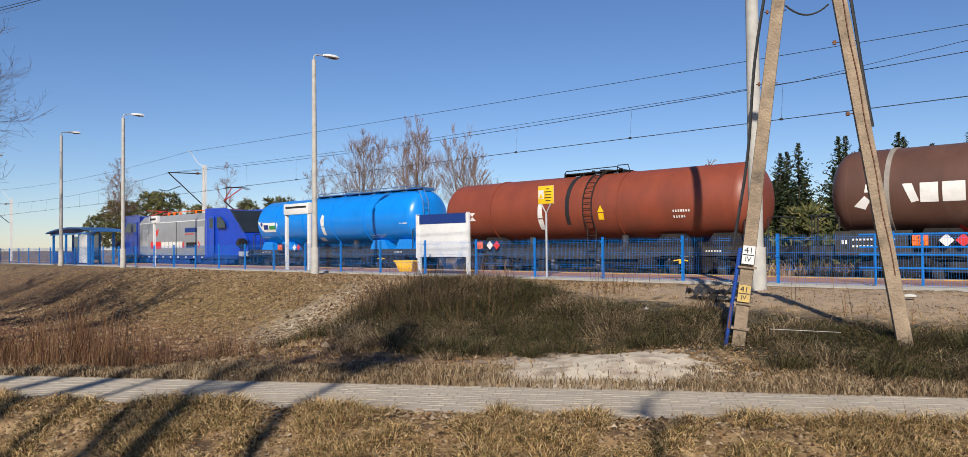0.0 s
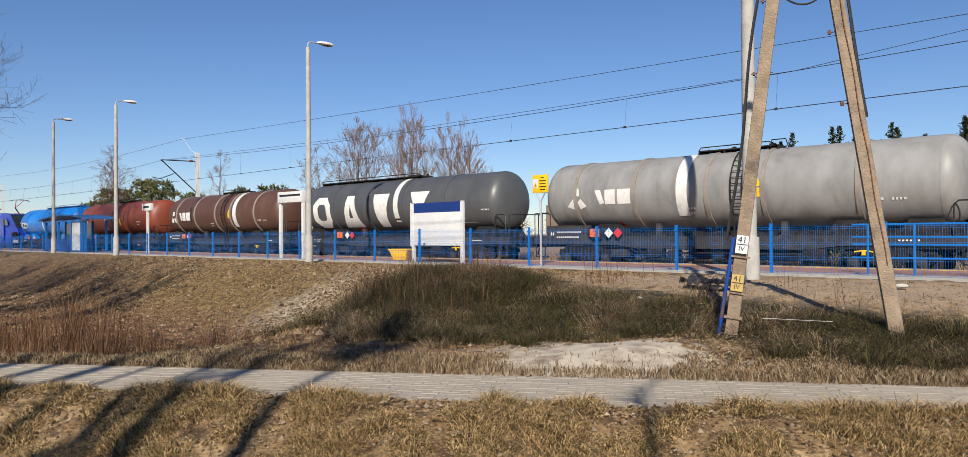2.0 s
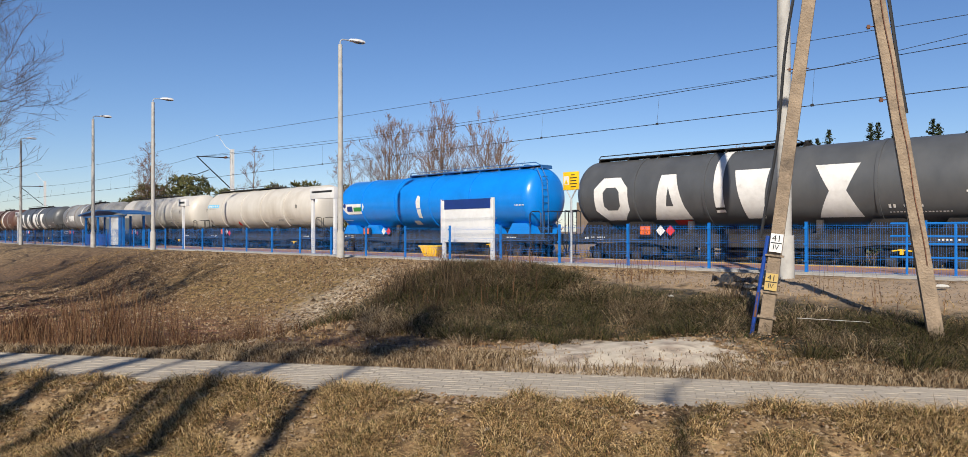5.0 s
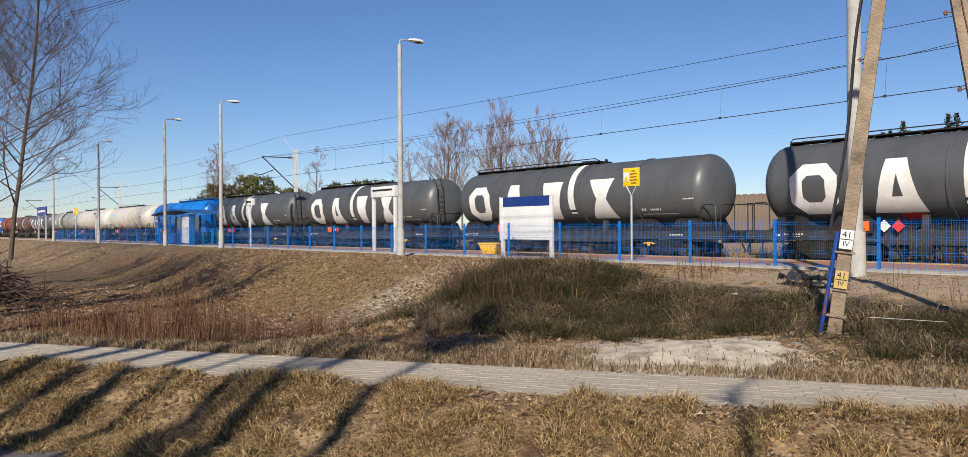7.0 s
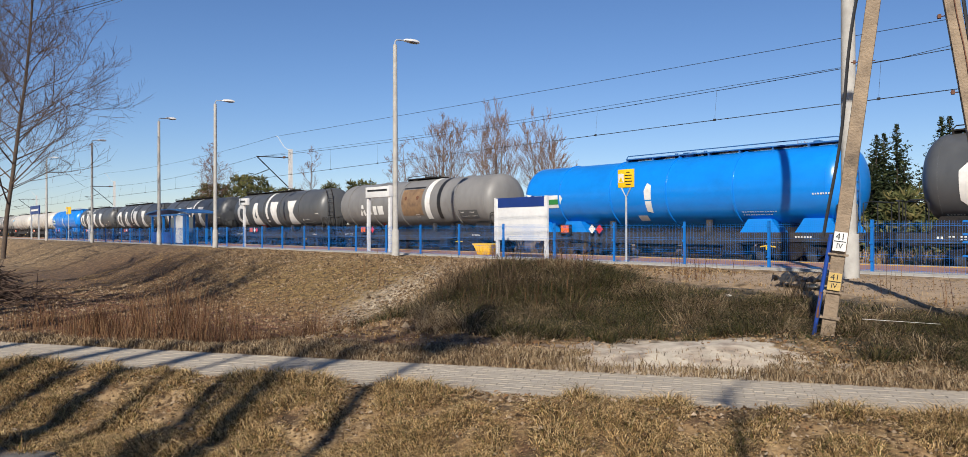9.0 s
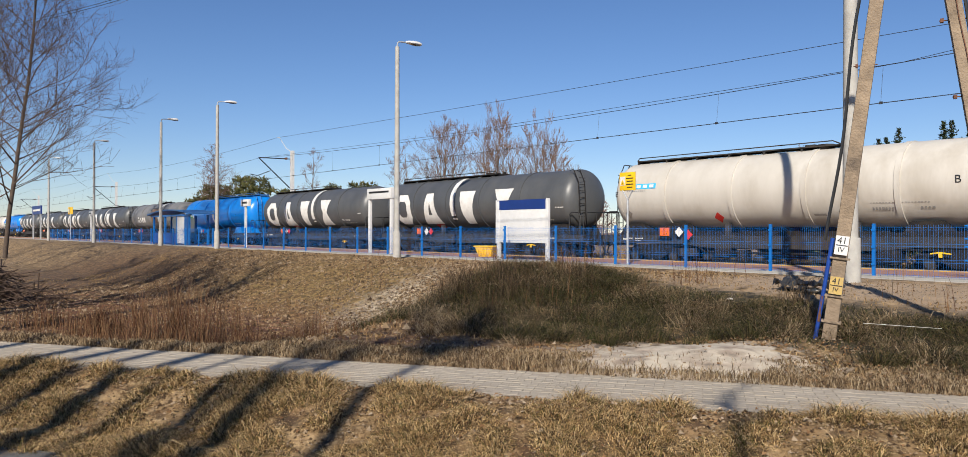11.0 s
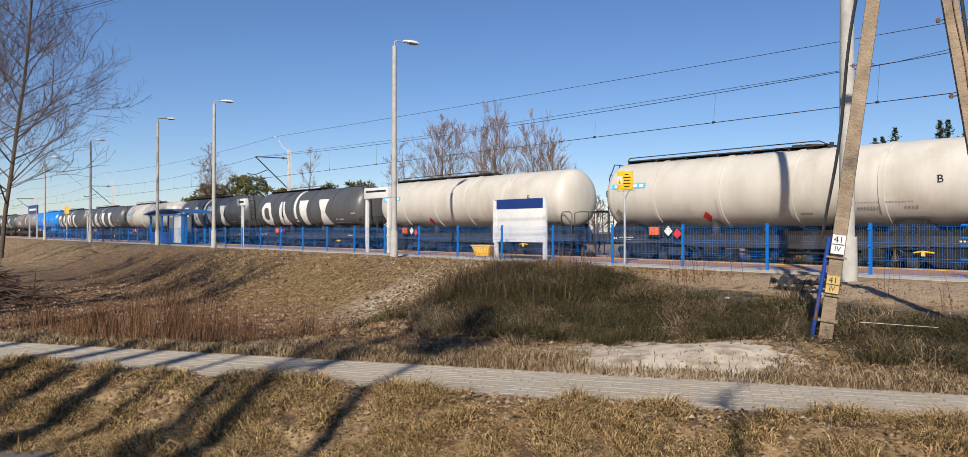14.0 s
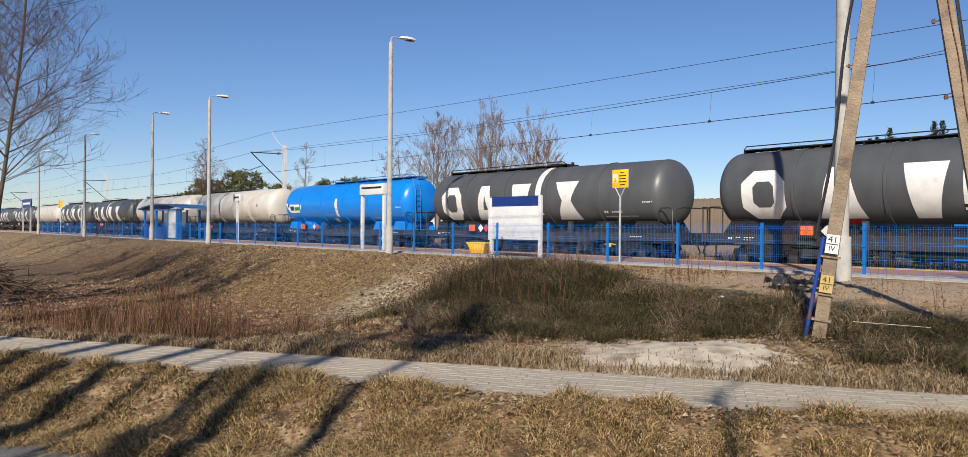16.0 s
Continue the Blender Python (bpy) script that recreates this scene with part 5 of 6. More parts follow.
def build_pole():
    o = thing("utility_pole", pose(-4.75, 10.4, 0.0, 0, 0, 22), "old concrete A-frame utility pole with number plates", "utility pole")
    inv = o.matrix_basis.inverted()
    loc = lambda x, y, z: inv @ Vector((x, y, z))
    k = 9.0 / 4.66
    f1, t1 = loc(-4.76, 10.4, -0.25), loc(-4.75 + 0.66 * k, 10.4, 9.0)
    f2, t2 = loc(-2.60, 11.0, -0.25), loc(-2.60 - 0.73 * 9.0 / 5.0, 11.0 - 0.35, 9.0)
    part("leg", beam_between(f1, t1, 0.185, 0.17, 0.165, 0.14), M["old_concrete"], o, bevel=0.02)
    part("leg", beam_between(f2, t2, 0.19, 0.17, 0.165, 0.14), M["old_concrete"], o, bevel=0.02)
    u1 = (t1 - f1) / (t1.z - f1.z)
    u2 = (t2 - f2) / (t2.z - f2.z)
    at1 = lambda z, dx=0, dy=0: f1 + u1 * (z + 0.25) + Vector((dx, dy, 0))
    at2 = lambda z, dx=0, dy=0: f2 + u2 * (z + 0.25) + Vector((dx, dy, 0))
    part("crack", Shape().pipe([at2(z, 0.03 + 0.008 * math.sin(z * 5.3), -0.09) for z in np.arange(1.2, 7, 0.2)], 0.008, 4), M["rust"], o)
    # plates
    lean = math.degrees(math.atan(u1.x))
    for z, mat, h in ((1.48, "white_paint", 0.26), (0.93, "faded_yellow", 0.24)):
        p = at1(z, 0.0, -0.115)
        pl = part("number_plate", Shape().box(-0.082, 0.082, -0.012, 0.0, -h / 2, h / 2), M[mat], o, "white number plate" if mat == "white_paint" else "faded yellow number plate", at=Matrix.Translation(p) @ pose(0, 0, 0, 0, lean, 0))
        writing("41", h * 0.48, M["black"], pl, pose(0, -0.0165, h * 0.24))
        writing("IV", h * 0.38, M["black"], pl, pose(0, -0.0165, -h * 0.24))
        part("line", Shape().box(-0.075, 0.075, -0.016, -0.012, -0.006, 0.006), M["black"], pl)
    for z in (0.78, 1.30, 0.42):
        p = at1(z)
        part("strap", Shape().box(-0.125, 0.125, -0.11, 0.11, -0.012, 0.012), M["old_concrete"], o, at=Matrix.Translation(p) @ pose(0, 0, 0, 0, lean, 0))
    part("conduit", Shape().pipe([at1(0.05, -0.175, -0.03), at1(0.6, -0.155, -0.05), at1(1.58, -0.125, -0.05)], 0.028, 10), M["blue_paint"], o, "blue plastic cable conduit")
    part("cable", Shape().pipe([at1(z, -0.17 - 0.05 * math.sin(z * 1.1) ** 2, -0.04) for z in np.arange(1.55, 9, 0.25)], 0.022, 6), M["cable"], o, "black cable")
    part("cable", Shape().pipe([at2(z, 0.125 + 0.02 * math.sin(z * 1.4), -0.03) for z in np.arange(3.2, 9, 0.25)], 0.022, 6), M["cable"], o, "black cable")
    part("earth_rod", Shape().pipe([at1(0.42, -0.16, -0.06), at1(0.78, -0.15, -0.06)], 0.02, 6), M["rust"], o)
    for z in (3.9, 4.9):
        part("bolt", Shape().tube(at1(z, -0.17, 0), at1(z, 0.12, 0), 0.008, n=6).box(*[v for c, r in zip(at1(z, -0.13, 0), (0.015, 0.03, 0.022)) for v in (c - r, c + r)]), M["rust"], o)
        part("bolt", Shape().tube(at2(z - 0.5, -0.19, 0), at2(z - 0.5, 0.11, 0), 0.008, n=6).box(*[v for c, r in zip(at2(z - 0.5, -0.16, 0), (0.02, 0.03, 0.025)) for v in (c - r, c + r)]), M["rust"], o)
    a, b = at1(4.95, 0.1, -0.05), at2(4.93, -0.15, -0.05)
    part("link_cable", Shape().pipe(sag(a, b, 0.14, 10), 0.013, 6), M["cable"], o)
    part("crossarm", Shape().box(-0.8, 0.8, -0.06, 0.06, -0.06, 0.06), M["galv"], o, at=Matrix.Translation((t1 + t2) / 2))


build_pole()
# ---- trees ----
rng = random.Random(7)


def limb(shape, p, d, length, r, depth, spread, rnd, up=0.15, seg=3, minr=0.004, n=5):
    """Grow one limb and its branches."""
    pts, q = [Vector(p)], Vector(d).normalized()
    for i in range(seg):
        q = (q + Vector((rnd.uniform(-1, 1), rnd.uniform(-1, 1), rnd.uniform(-1, 1) + up * 2)) * 0.13).normalized()
        pts.append(pts[-1] + q * length / seg)
    for i in range(seg):
        ra, rb = r * (1 - 0.62 * i / seg), r * (1 - 0.62 * (i + 1) / seg)
        shape.tube(pts[i], pts[i + 1], max(ra, minr), max(rb, minr * 0.8), n, caps=False)
    if depth <= 0:
        return
    kids = 3 if depth > 1 else 4
    for k in range(kids + (1 if rnd.random() < 0.5 else 0)):
        f = rnd.uniform(0.3, 1.0)
        i = min(seg - 1, int(f * seg))
        base = pts[i].lerp(pts[i + 1], f * seg - i)
        side = Vector((rnd.uniform(-1, 1), rnd.uniform(-1, 1), rnd.uniform(-0.4, 0.8))).normalized()
        nd = (q * (1 - spread) + side * spread).normalized()
        limb(shape, base, nd, length * rnd.uniform(0.5, 0.75), r * 0.5, depth - 1, spread, rnd, up, 2 if depth < 3 else 3, minr, 3 if depth < 3 else 4)


def bare_tree(x, y, h, r, seed, label, spread=0.5, limbs=14, depth=3, low=0.2, twig="twig", bark="bark", minr=0.012, z=None, reach=0.34, forked=0, rise=0.5, side=0.28, wob=0.055, lift=0.2, stout=0.42):
    rnd = random.Random(seed)
    z = ground_z(x, y) - 0.1 if z is None else z
    o = thing("tree", pose(x, y, z), label, "tree")
    tr, cr = Shape(), Shape()
    stems = [(Vector((0, 0, 0)), Vector((rnd.uniform(-1, 1) * wob * 0.9, rnd.uniform(-1, 1) * wob * 0.9, 1)), h, r)]
    for i in range(forked):
        a = rnd.uniform(0, 6.28)
        stems.append((Vector((0.1 * math.cos(a), 0.1 * math.sin(a), h * 0.06)), Vector((side * math.cos(a), side * math.sin(a), 1)), h * rnd.uniform(0.75, 0.95), r * 0.7))
    for p, d, hh, rr in stems:
        pts, q, seg = [p], d.normalized(), 9
        for i in range(seg):
            q = (q + Vector((rnd.uniform(-1, 1), rnd.uniform(-1, 1), 0.6)) * wob).normalized()
            pts.append(pts[-1] + q * hh / seg)
        for i in range(seg):
            tr.tube(pts[i], pts[i + 1], max(minr, rr * (1 - i / seg) ** 0.8 + minr), max(minr, rr * (1 - (i + 1) / seg) ** 0.8 + minr), 8, caps=False)
        for k in range(limbs):
            f = low + (0.97 - low) * (k + rnd.random()) / limbs
            i = min(seg - 1, int(f * seg))
            base = pts[i].lerp(pts[i + 1], f * seg - i)
            a = k * 2.4 + rnd.uniform(-0.5, 0.5)
            up = rise + f * 0.7
            ln = hh * reach * (1.12 - f) ** 0.6 * rnd.uniform(0.7, 1.15)
            limb(cr, base, Vector((math.cos(a), math.sin(a), up)), ln, rr * stout * (1.1 - f) + minr, depth, spread, rnd, lift, 3, minr)
    part("trunk", tr, M[bark], o, smooth=60)
    part("crown", cr, M[twig], o, "bare leafless twigs", smooth=0)
    return o


def spruce(x, y, h, w, seed, z=0.1, mat="needle", low=0.05, dens=1.0, label="dark green spruce tree"):
    rnd = random.Random(seed)
    o = thing("tree", pose(x, y, z), label, "tree")
    part("trunk", Shape().tube((0, 0, -0.2), (0, 0, h), 0.016 * h + 0.03, 0.01, 8), M["bark"], o)
    c = Shape()
    zz = h * low
    while zz < h * 0.995:
        f = zz / h
        for k in range(2):
            a = rnd.uniform(0, 6.283)
            ln = w * 1.3 * (1 - f) ** 1.05 * rnd.uniform(0.4, 1.2) + 0.05
            d = Vector((math.cos(a), math.sin(a), 0))
            sd = Vector((-d.y, d.x, 0))
            rise = rnd.uniform(0.1, 0.5) - 0.6 * (1 - f)
            steps = max(3, int(ln / 0.11))
            for s in range(steps):
                t = (s + rnd.random()) / steps
                p = d * ln * t + Vector((0, 0, zz + ln * (rise * t + 0.25 * t * t)))
                for side in (-1, 1):
                    tl = (0.05 + 0.1 * (1 - f) + 0.16 * ln * (1 - t)) * rnd.uniform(0.6, 1.4)
                    tip = p + (d * 0.6 + sd * side * rnd.uniform(0.3, 1.0) + Vector((0, 0, rnd.uniform(-0.5, 0.3)))) * tl
                    wv = Vector((rnd.uniform(-1, 1), rnd.uniform(-1, 1), rnd.uniform(-1, 1))) * 0.07
                    c.add([p - wv, p + wv, tip], [(0, 1, 2)])
        zz += (0.05 + 0.02 * (1 - f)) * 2.3 / dens * (0.35 + h / 9.0)
    for k in range(6):
        a = k * 1.05
        c.add([(0, 0, h - 0.1), (0.03, 0, h - 0.1), (0.12 * math.cos(a), 0.12 * math.sin(a), h + 0.05)], [(0, 1, 2)])
    part("crown", c, M[mat], o, smooth=0)
    return o


def pine(x, y, h, w, seed, z=0.1, clumps=260, mat="pine_needle", crown_from=0.25, label="olive green pine tree with open crown"):
    rnd = random.Random(seed)
    o = thing("tree", pose(x, y, z), label, "tree")
    tr = Shape().tube((0, 0, -0.2), (0.1, 0, h * 0.95), 0.014 * h + 0.05, 0.03, 8)
    c = Shape()
    for k in range(clumps):
        f = crown_from + (1 - crown_from) * rnd.random() ** 0.85
        rr = w * math.sin(math.pi * min(1.0, 0.16 + 0.84 * (1 - f) / (1 - crown_from) * 0.72)) * rnd.uniform(0.25, 1.0)
        a = rnd.uniform(0, 6.283)
        p = Vector((rr * math.cos(a), rr * math.sin(a), h * f + rnd.uniform(-0.3, 0.3)))
        if k % 9 == 0:
            tr.tube((0, 0, p.z - rr * 0.45), p, 0.05, 0.015, 4, caps=False)
        s = rnd.uniform(0.3, 0.62) * (0.7 + h / 20)
        for j in range(16):
            d = Vector((rnd.gauss(0, 1), rnd.gauss(0, 1), rnd.gauss(0.35, 0.8))).normalized()
            q = p + d * s * 0.25
            wv = d.orthogonal().normalized() * 0.045 * (1 + h / 12)
            c.add([q - wv, q + wv, q + d * s], [(0, 1, 2)])
    part("trunk", tr, M["bark"], o)
    part("crown", c, M[mat], o, smooth=0)
    return o


# behind the track
TALL = "tall bare deciduous tree behind the railway"
for x, y, h, sd in ((-64.6, 50, 13.2, 11), (-56.2, 50, 13.2, 12), (-48.9, 50, 11.0, 13)):
    bare_tree(x, y, h, 0.15, sd, TALL, 0.3, 14, 3, 0.2, "fine_twig", "grey_bark", 0.009, z=0.1, reach=0.33, forked=3, rise=0.85, side=0.14, lift=0.32, stout=0.3)
bare_tree(-71.3, 50, 11.2, 0.12, 21, "small bare reddish birch behind the railway", 0.5, 14, 3, 0.15, "birch_twig", "grey_bark", 0.009, z=0.1, reach=0.26, forked=1)
bare_tree(-94.3, 50, 12.8, 0.12, 22, "slim bare pale tree behind the railway", 0.4, 14, 3, 0.2, "birch_twig", "grey_bark", 0.009, z=0.1, reach=0.2)
bare_tree(-133, 51, 16.5, 0.16, 23, "bare reddish birch above a pine grove", 0.55, 20, 3, 0.2, "birch_twig", "grey_bark", 0.012, z=0.1, reach=0.26, forked=1)
for i, (x, y, h, w) in enumerate(((-147, 52, 7.8, 3.2), (-140, 55, 10.2, 3.4), (-133, 50, 9.4, 3.0), (-125, 53, 10.8, 3.2), (-118, 52, 10.2, 3.6), (-111, 54, 8.0, 2.6))):
    pine(x, y, h, w, 40 + i, clumps=190)
for i, (x, y, h, w) in enumerate(((-89, 50, 7.6, 2.0), (-84, 51, 7.9, 2.0), (-79.5, 50, 7.4, 1.8), (-102, 50, 7.2, 2.2), (-75, 52, 6.8, 2.0))):
    pine(x, y, h, w, 60 + i, clumps=120, crown_from=0.1, label="small olive green pine behind the railway")
spruce(-66.5, 49, 8.8, 2.0, 70)
for i, (x, y, h, w) in enumerate(((-16.0, 38, 5.2, 1.9), (-14.4, 37, 6.0, 2.0), (-13.2, 36.2, 6.3, 1.9), (-11.8, 37.5, 6.6, 2.2), (-10.4, 36, 5.8, 2.0), (-9.0, 36.6, 6.4, 2.1), (-7.6, 36.2, 5.7, 2.0), (-6.2, 36.8, 6.3, 2.0), (-4.8, 36.3, 5.9, 2.0), (-15.2, 40, 6.4, 2.3), (-12.4, 40.5, 7.0, 2.4), (-9.6, 40, 6.6, 2.4), (-6.9, 40.4, 6.9, 2.4))):
    spruce(x, y, h, w, 80 + i, dens=3.6)
for i, (x, y, h, w) in enumerate(((-16.8, 35.0, 3.9, 1.8), (-15.2, 34.8, 4.3, 1.8), (-13.8, 35.0, 4.6, 1.9), (-12.5, 35.1, 4.4, 1.9), (-11.2, 35.0, 4.8, 1.9), (-9.9, 34.9, 4.2, 1.9), (-8.5, 35.1, 4.7, 1.9), (-7.2, 34.9, 4.3, 1.9), (-5.8, 35.0, 4.6, 1.9))):
    spruce(x, y, h, w, 100 + i, dens=3.0, label="young dark green spruce beside the railway")
for i, (x, h) in enumerate(((-11.7, 2.9), (-14.1, 2.2))):
    pine(x, 33.2, h, 1.1, 110 + i, clumps=120, crown_from=0.05, label="young olive green pine beside the railway")
bare_tree(-21.5, 46, 6.6, 0.07, 31, "thin bare young tree behind the plank screen", 0.5, 10, 2, 0.3, "birch_twig", "grey_bark", 0.012, z=0.1)
for i, x in enumerate((-40.0, -35.0, -31.0)):
    bare_tree(x, 40 + i, 4.2, 0.05, 33 + i, "low bare shrub beside the railway", 0.6, 10, 2, 0.05, "birch_twig", "grey_bark", 0.012, z=0.1, forked=3)


def build_screen():
    o = thing("plank_screen", pose(-31.0, 40.0, 0.1), "brown weathered vertical plank screen behind the track", "fence")
    pk = mesh_of("plank", Shape().box(-0.075, 0.075, -0.02, 0.02, 0, 3.5), M["plank"])
    for i in range(100):
        part("plank", pk, None, o, at=pose(i * 0.16, 0.01 * (i % 3), 0.02 * math.sin(i * 2.1)))
    for z in (0.8, 2.6):
        part("rail", Shape().box(-0.1, 16.0, 0.03, 0.1, z, z + 0.1), M["plank"], o)


build_screen()

# left side, seen past the ditch
bare_tree(-52.6, 7.4, 24.0, 0.13, 5, "tall bare alder tree beside the ditch", 0.5, 44, 4, 0.12, "twig", "bark", 0.0065, z=0.0, reach=0.24, stout=0.36)
for i, (x, y, h) in enumerate(((-60, 5.5, 22), (-66, 8.5, 20), (-72, 4.5, 21))):
    bare_tree(x, y, h, 0.13, 200 + i, "tall bare tree beside the ditch", 0.5, 20, 3, 0.12, "twig", "bark", 0.013, z=0.0, reach=0.28, stout=0.3)
for i in range(14):
    x, y = -84 - i * 7 - rng.random() * 4, 7 + rng.random() * 7
    bare_tree(x, y, 1.4 + 1.2 * rng.random(), 0.03, 220 + i, "low bare brown shrub on the embankment", 0.6, 9, 2, 0.05, "birch_twig", "bark", 0.016, z=-0.2, forked=3)

# behind the camera: they cast the long shadows over the verge and the ditch
D = Vector((-math.sin(SUN_AZ), math.cos(SUN_AZ)))
N = Vector((D.y, -D.x))


def roadside(across, tip, h, r, seed, low, limbs, fk, depth=1, spread=0.5, reach=0.15):
    """A tree whose shadow ends at tip, measured along the light."""
    p = N * across + D * (tip - h / math.tan(SUN_EL))
    bare_tree(p.x, p.y, h, r, seed, "bare roadside tree with rough brown bark", spread, limbs, depth, low, "twig", "bark", 0.014, z=-0.25, forked=fk, reach=reach, side=0.06, wob=0.004)


for i, row in enumerate(((0.6, 8.6, 10.0, 0.17, 300, 0.88, 4, 0), (-4.1, 15.0, 15.5, 0.24, 302, 0.8, 8, 0), (-4.7, 11.5, 14.0, 0.28, 303, 0.82, 7, 0), (-4.42, 10.0, 13.0, 0.24, 309, 0.84, 7, 0), (-6.75, 14.0, 15.0, 0.26, 320, 0.78, 8, 0), (-8.1, 15.0, 15.5, 0.30, 321, 0.78, 8, 0), (-5.4, 13.0, 14.0, 0.13, 304, 0.8, 6, 0), (-6.05, 16.0, 16.0, 0.26, 305, 0.78, 8, 0), (-7.4, 15.0, 15.5, 0.30, 306, 0.78, 8, 0), (-9.2, 16.0, 16.0, 0.25, 307, 0.78, 8, 0), (-11.0, 17.0, 16.0, 0.24, 308, 0.78, 8, 0))):
    roadside(*row)
for i, (across, tip) in enumerate(((-17.2, 31.0), (-20.5, 33.0), (-21.6, 34.0), (-24.0, 36.0), (-26.5, 37.0), (-31.0, 40.0))):
    roadside(across, tip, 19, 0.32, 310 + i, 0.66, 14, 1, 2, 0.4, 0.2)
p = N * -3.05 + D * -8.0
spruce(p.x, p.y, 14.6, 6.0, 330, z=-0.25, low=0.82, dens=7, label="tall dark spruce beside the road")

# ---- grass, reeds and leaves ----
def blades(name, pts, hts, width, mat, label, category, lean=0.4, seed=1, bend=0.5, dirs=None):
    r = np.random.default_rng(seed)
    p = np.array(pts, dtype=float)
    n = len(p)
    h = np.array(hts, dtype=float)
    a = r.uniform(0, 2 * np.pi, n) if dirs is None else np.array(dirs)
    l = lean * r.uniform(0.2, 1.0, n)
    face = r.uniform(0, np.pi, n)
    wx, wy = np.cos(face) * width * 0.5, np.sin(face) * width * 0.5
    dx, dy = np.cos(a), np.sin(a)
    mid = p + np.c_[dx * l * h * 0.35, dy * l * h * 0.35, h * 0.55]
    tip = p + np.c_[dx * l * h * (0.9 + bend), dy * l * h * (0.9 + bend), h * (1 - 0.4 * l)]
    off = np.c_[wx, wy, np.zeros(n)]
    v = np.empty((n, 5, 3))
    v[:, 0], v[:, 1], v[:, 2], v[:, 3], v[:, 4] = p - off, p + off, mid + off * 0.7, mid - off * 0.7, tip
    k = np.arange(n)[:, None] * 5
    quads = (k + np.array([[0, 1, 2, 3]])).tolist()
    tris = (k + np.array([[3, 2, 4]])).tolist()
    me = bpy.data.meshes.new(name)
    me.from_pydata(v.reshape(-1, 3).tolist(), [], quads + tris)
    me.materials.append(mat)
    return tagged(new(name, me), label, category, kind="stuff")


def scatter(n, fn, seed):
    """Points p for which fn(x, y, s, q, random) gives a height over 0. They lie in the stretch that fn's box names."""
    r = random.Random(seed)
    (x0, x1, y0, y1), f = fn[:2]
    by_lane = len(fn) > 2
    pts, hts = [], []
    for i in range(n):
        x, y = r.uniform(x0, x1), r.uniform(y0, y1)
        if by_lane:
            x, y = A0.x + AX.x * x + NX.x * y, A0.y + AX.y * x + NX.y * y
        s, q = lane(x, y)
        h = f(x, y, s, q, r)
        if h > 0:
            pts.append((x, y, ground_z(x, y) - 0.02))
            hts.append(h)
    return pts, hts


def patch(x, y, sc, seed=0):
    return noise.noise((x * sc, y * sc, 20 + seed)) * 0.5 + 0.5


def f_verge(x, y, s, q, r):
    if not -2.55 < q < -0.62:
        return 0
    edge = 1.5 if -0.95 < q or q < -2.2 else 1.0
    dense = smooth(0.36, 0.6, 0.5 * patch(x, y, 0.9, 3) + 0.5 * patch(x, y, 2.6, 4))
    return r.uniform(0.02, 0.10) * (0.3 + 1.5 * dense) * edge


def in_sand(x, y):
    return ((x + 5.5) / 1.3) ** 2 + ((y - 8.0) / 1.25) ** 2 < 0.85 + 1.3 * (0.5 * patch(x, y, 1.3) + 0.5 * patch(x, y, 4.0) - 0.5) * 1.7


def f_far_edge(x, y, s, q, r):
    if not 0.64 < q < 1.9 or (in_sand(x, y) and q > 0.95 and r.random() > 0.07):
        return 0
    return r.uniform(0.07, 0.2) * (1.25 - 0.45 * q)


def mound(x, y):
    return math.exp(-((x + 11.0) / 2.9) ** 2 - ((y - 11.0) / 2.4) ** 2) + 0.9 * math.exp(-((x + 7.2) / 2.4) ** 2 - ((y - 11.9) / 1.3) ** 2) + 0.95 * math.exp(-((x + 3.4) / 2.6) ** 2 - ((y - 11.0) / 1.3) ** 2) + 0.6 * math.exp(-((x + 8.6) / 1.6) ** 2 - ((y - 8.6) / 1.2) ** 2)


def f_tuft(x, y, s, q, r):
    g = mound(x, y)
    if q < 1.3 or in_sand(x, y) or g < 0.22 or y > (13.4 if x < -9.5 else 12.4) or r.random() > g * 1.5 * (0.12 + 1.1 * smooth(0.38, 0.62, 0.6 * patch(x, y, 0.9, 5) + 0.4 * patch(x, y, 2.4, 6))):
        return 0
    return r.uniform(0.06, 0.24) * (0.15 + 1.25 * patch(x, y, 0.8, 7))


def f_pale(x, y, s, q, r):
    h = f_tuft(x, y, s, q, r)
    return h * 0.8 if r.random() < smooth(0.42, 0.56, patch(x, y, 0.75, 31)) else 0


def f_dry(x, y, s, q, r):
    if r.random() < 1.6 * mound(x, y):
        return 0
    if q < 1.2 or in_sand(x, y) or y > 16.9:
        return 0
    if x > -9 and y > 14.0 and r.random() > 0.12:
        return 0
    d = 0.12 if -20 < x < -15.0 and 10 < y < 16.5 else 0.55
    if x < -12 and y < 9.6 and q > 2.0:
        d = 0.14
    if r.random() > d * (0.15 + 0.9 * patch(x, y, 0.7, 9)):
        return 0
    return r.uniform(0.03, 0.13)


def f_reed(x, y, s, q, r):
    w = math.exp(-((q - 3.4) / 2.2) ** 2)
    if q < 1.4 or y > 12 or x > -10.5 or r.random() > w * (0.06 + smooth(0.5, 0.62, 0.7 * patch(x, y, 0.33, 11) + 0.3 * patch(x, y, 1.5, 12))):
        return 0
    return r.uniform(0.1, 0.4)


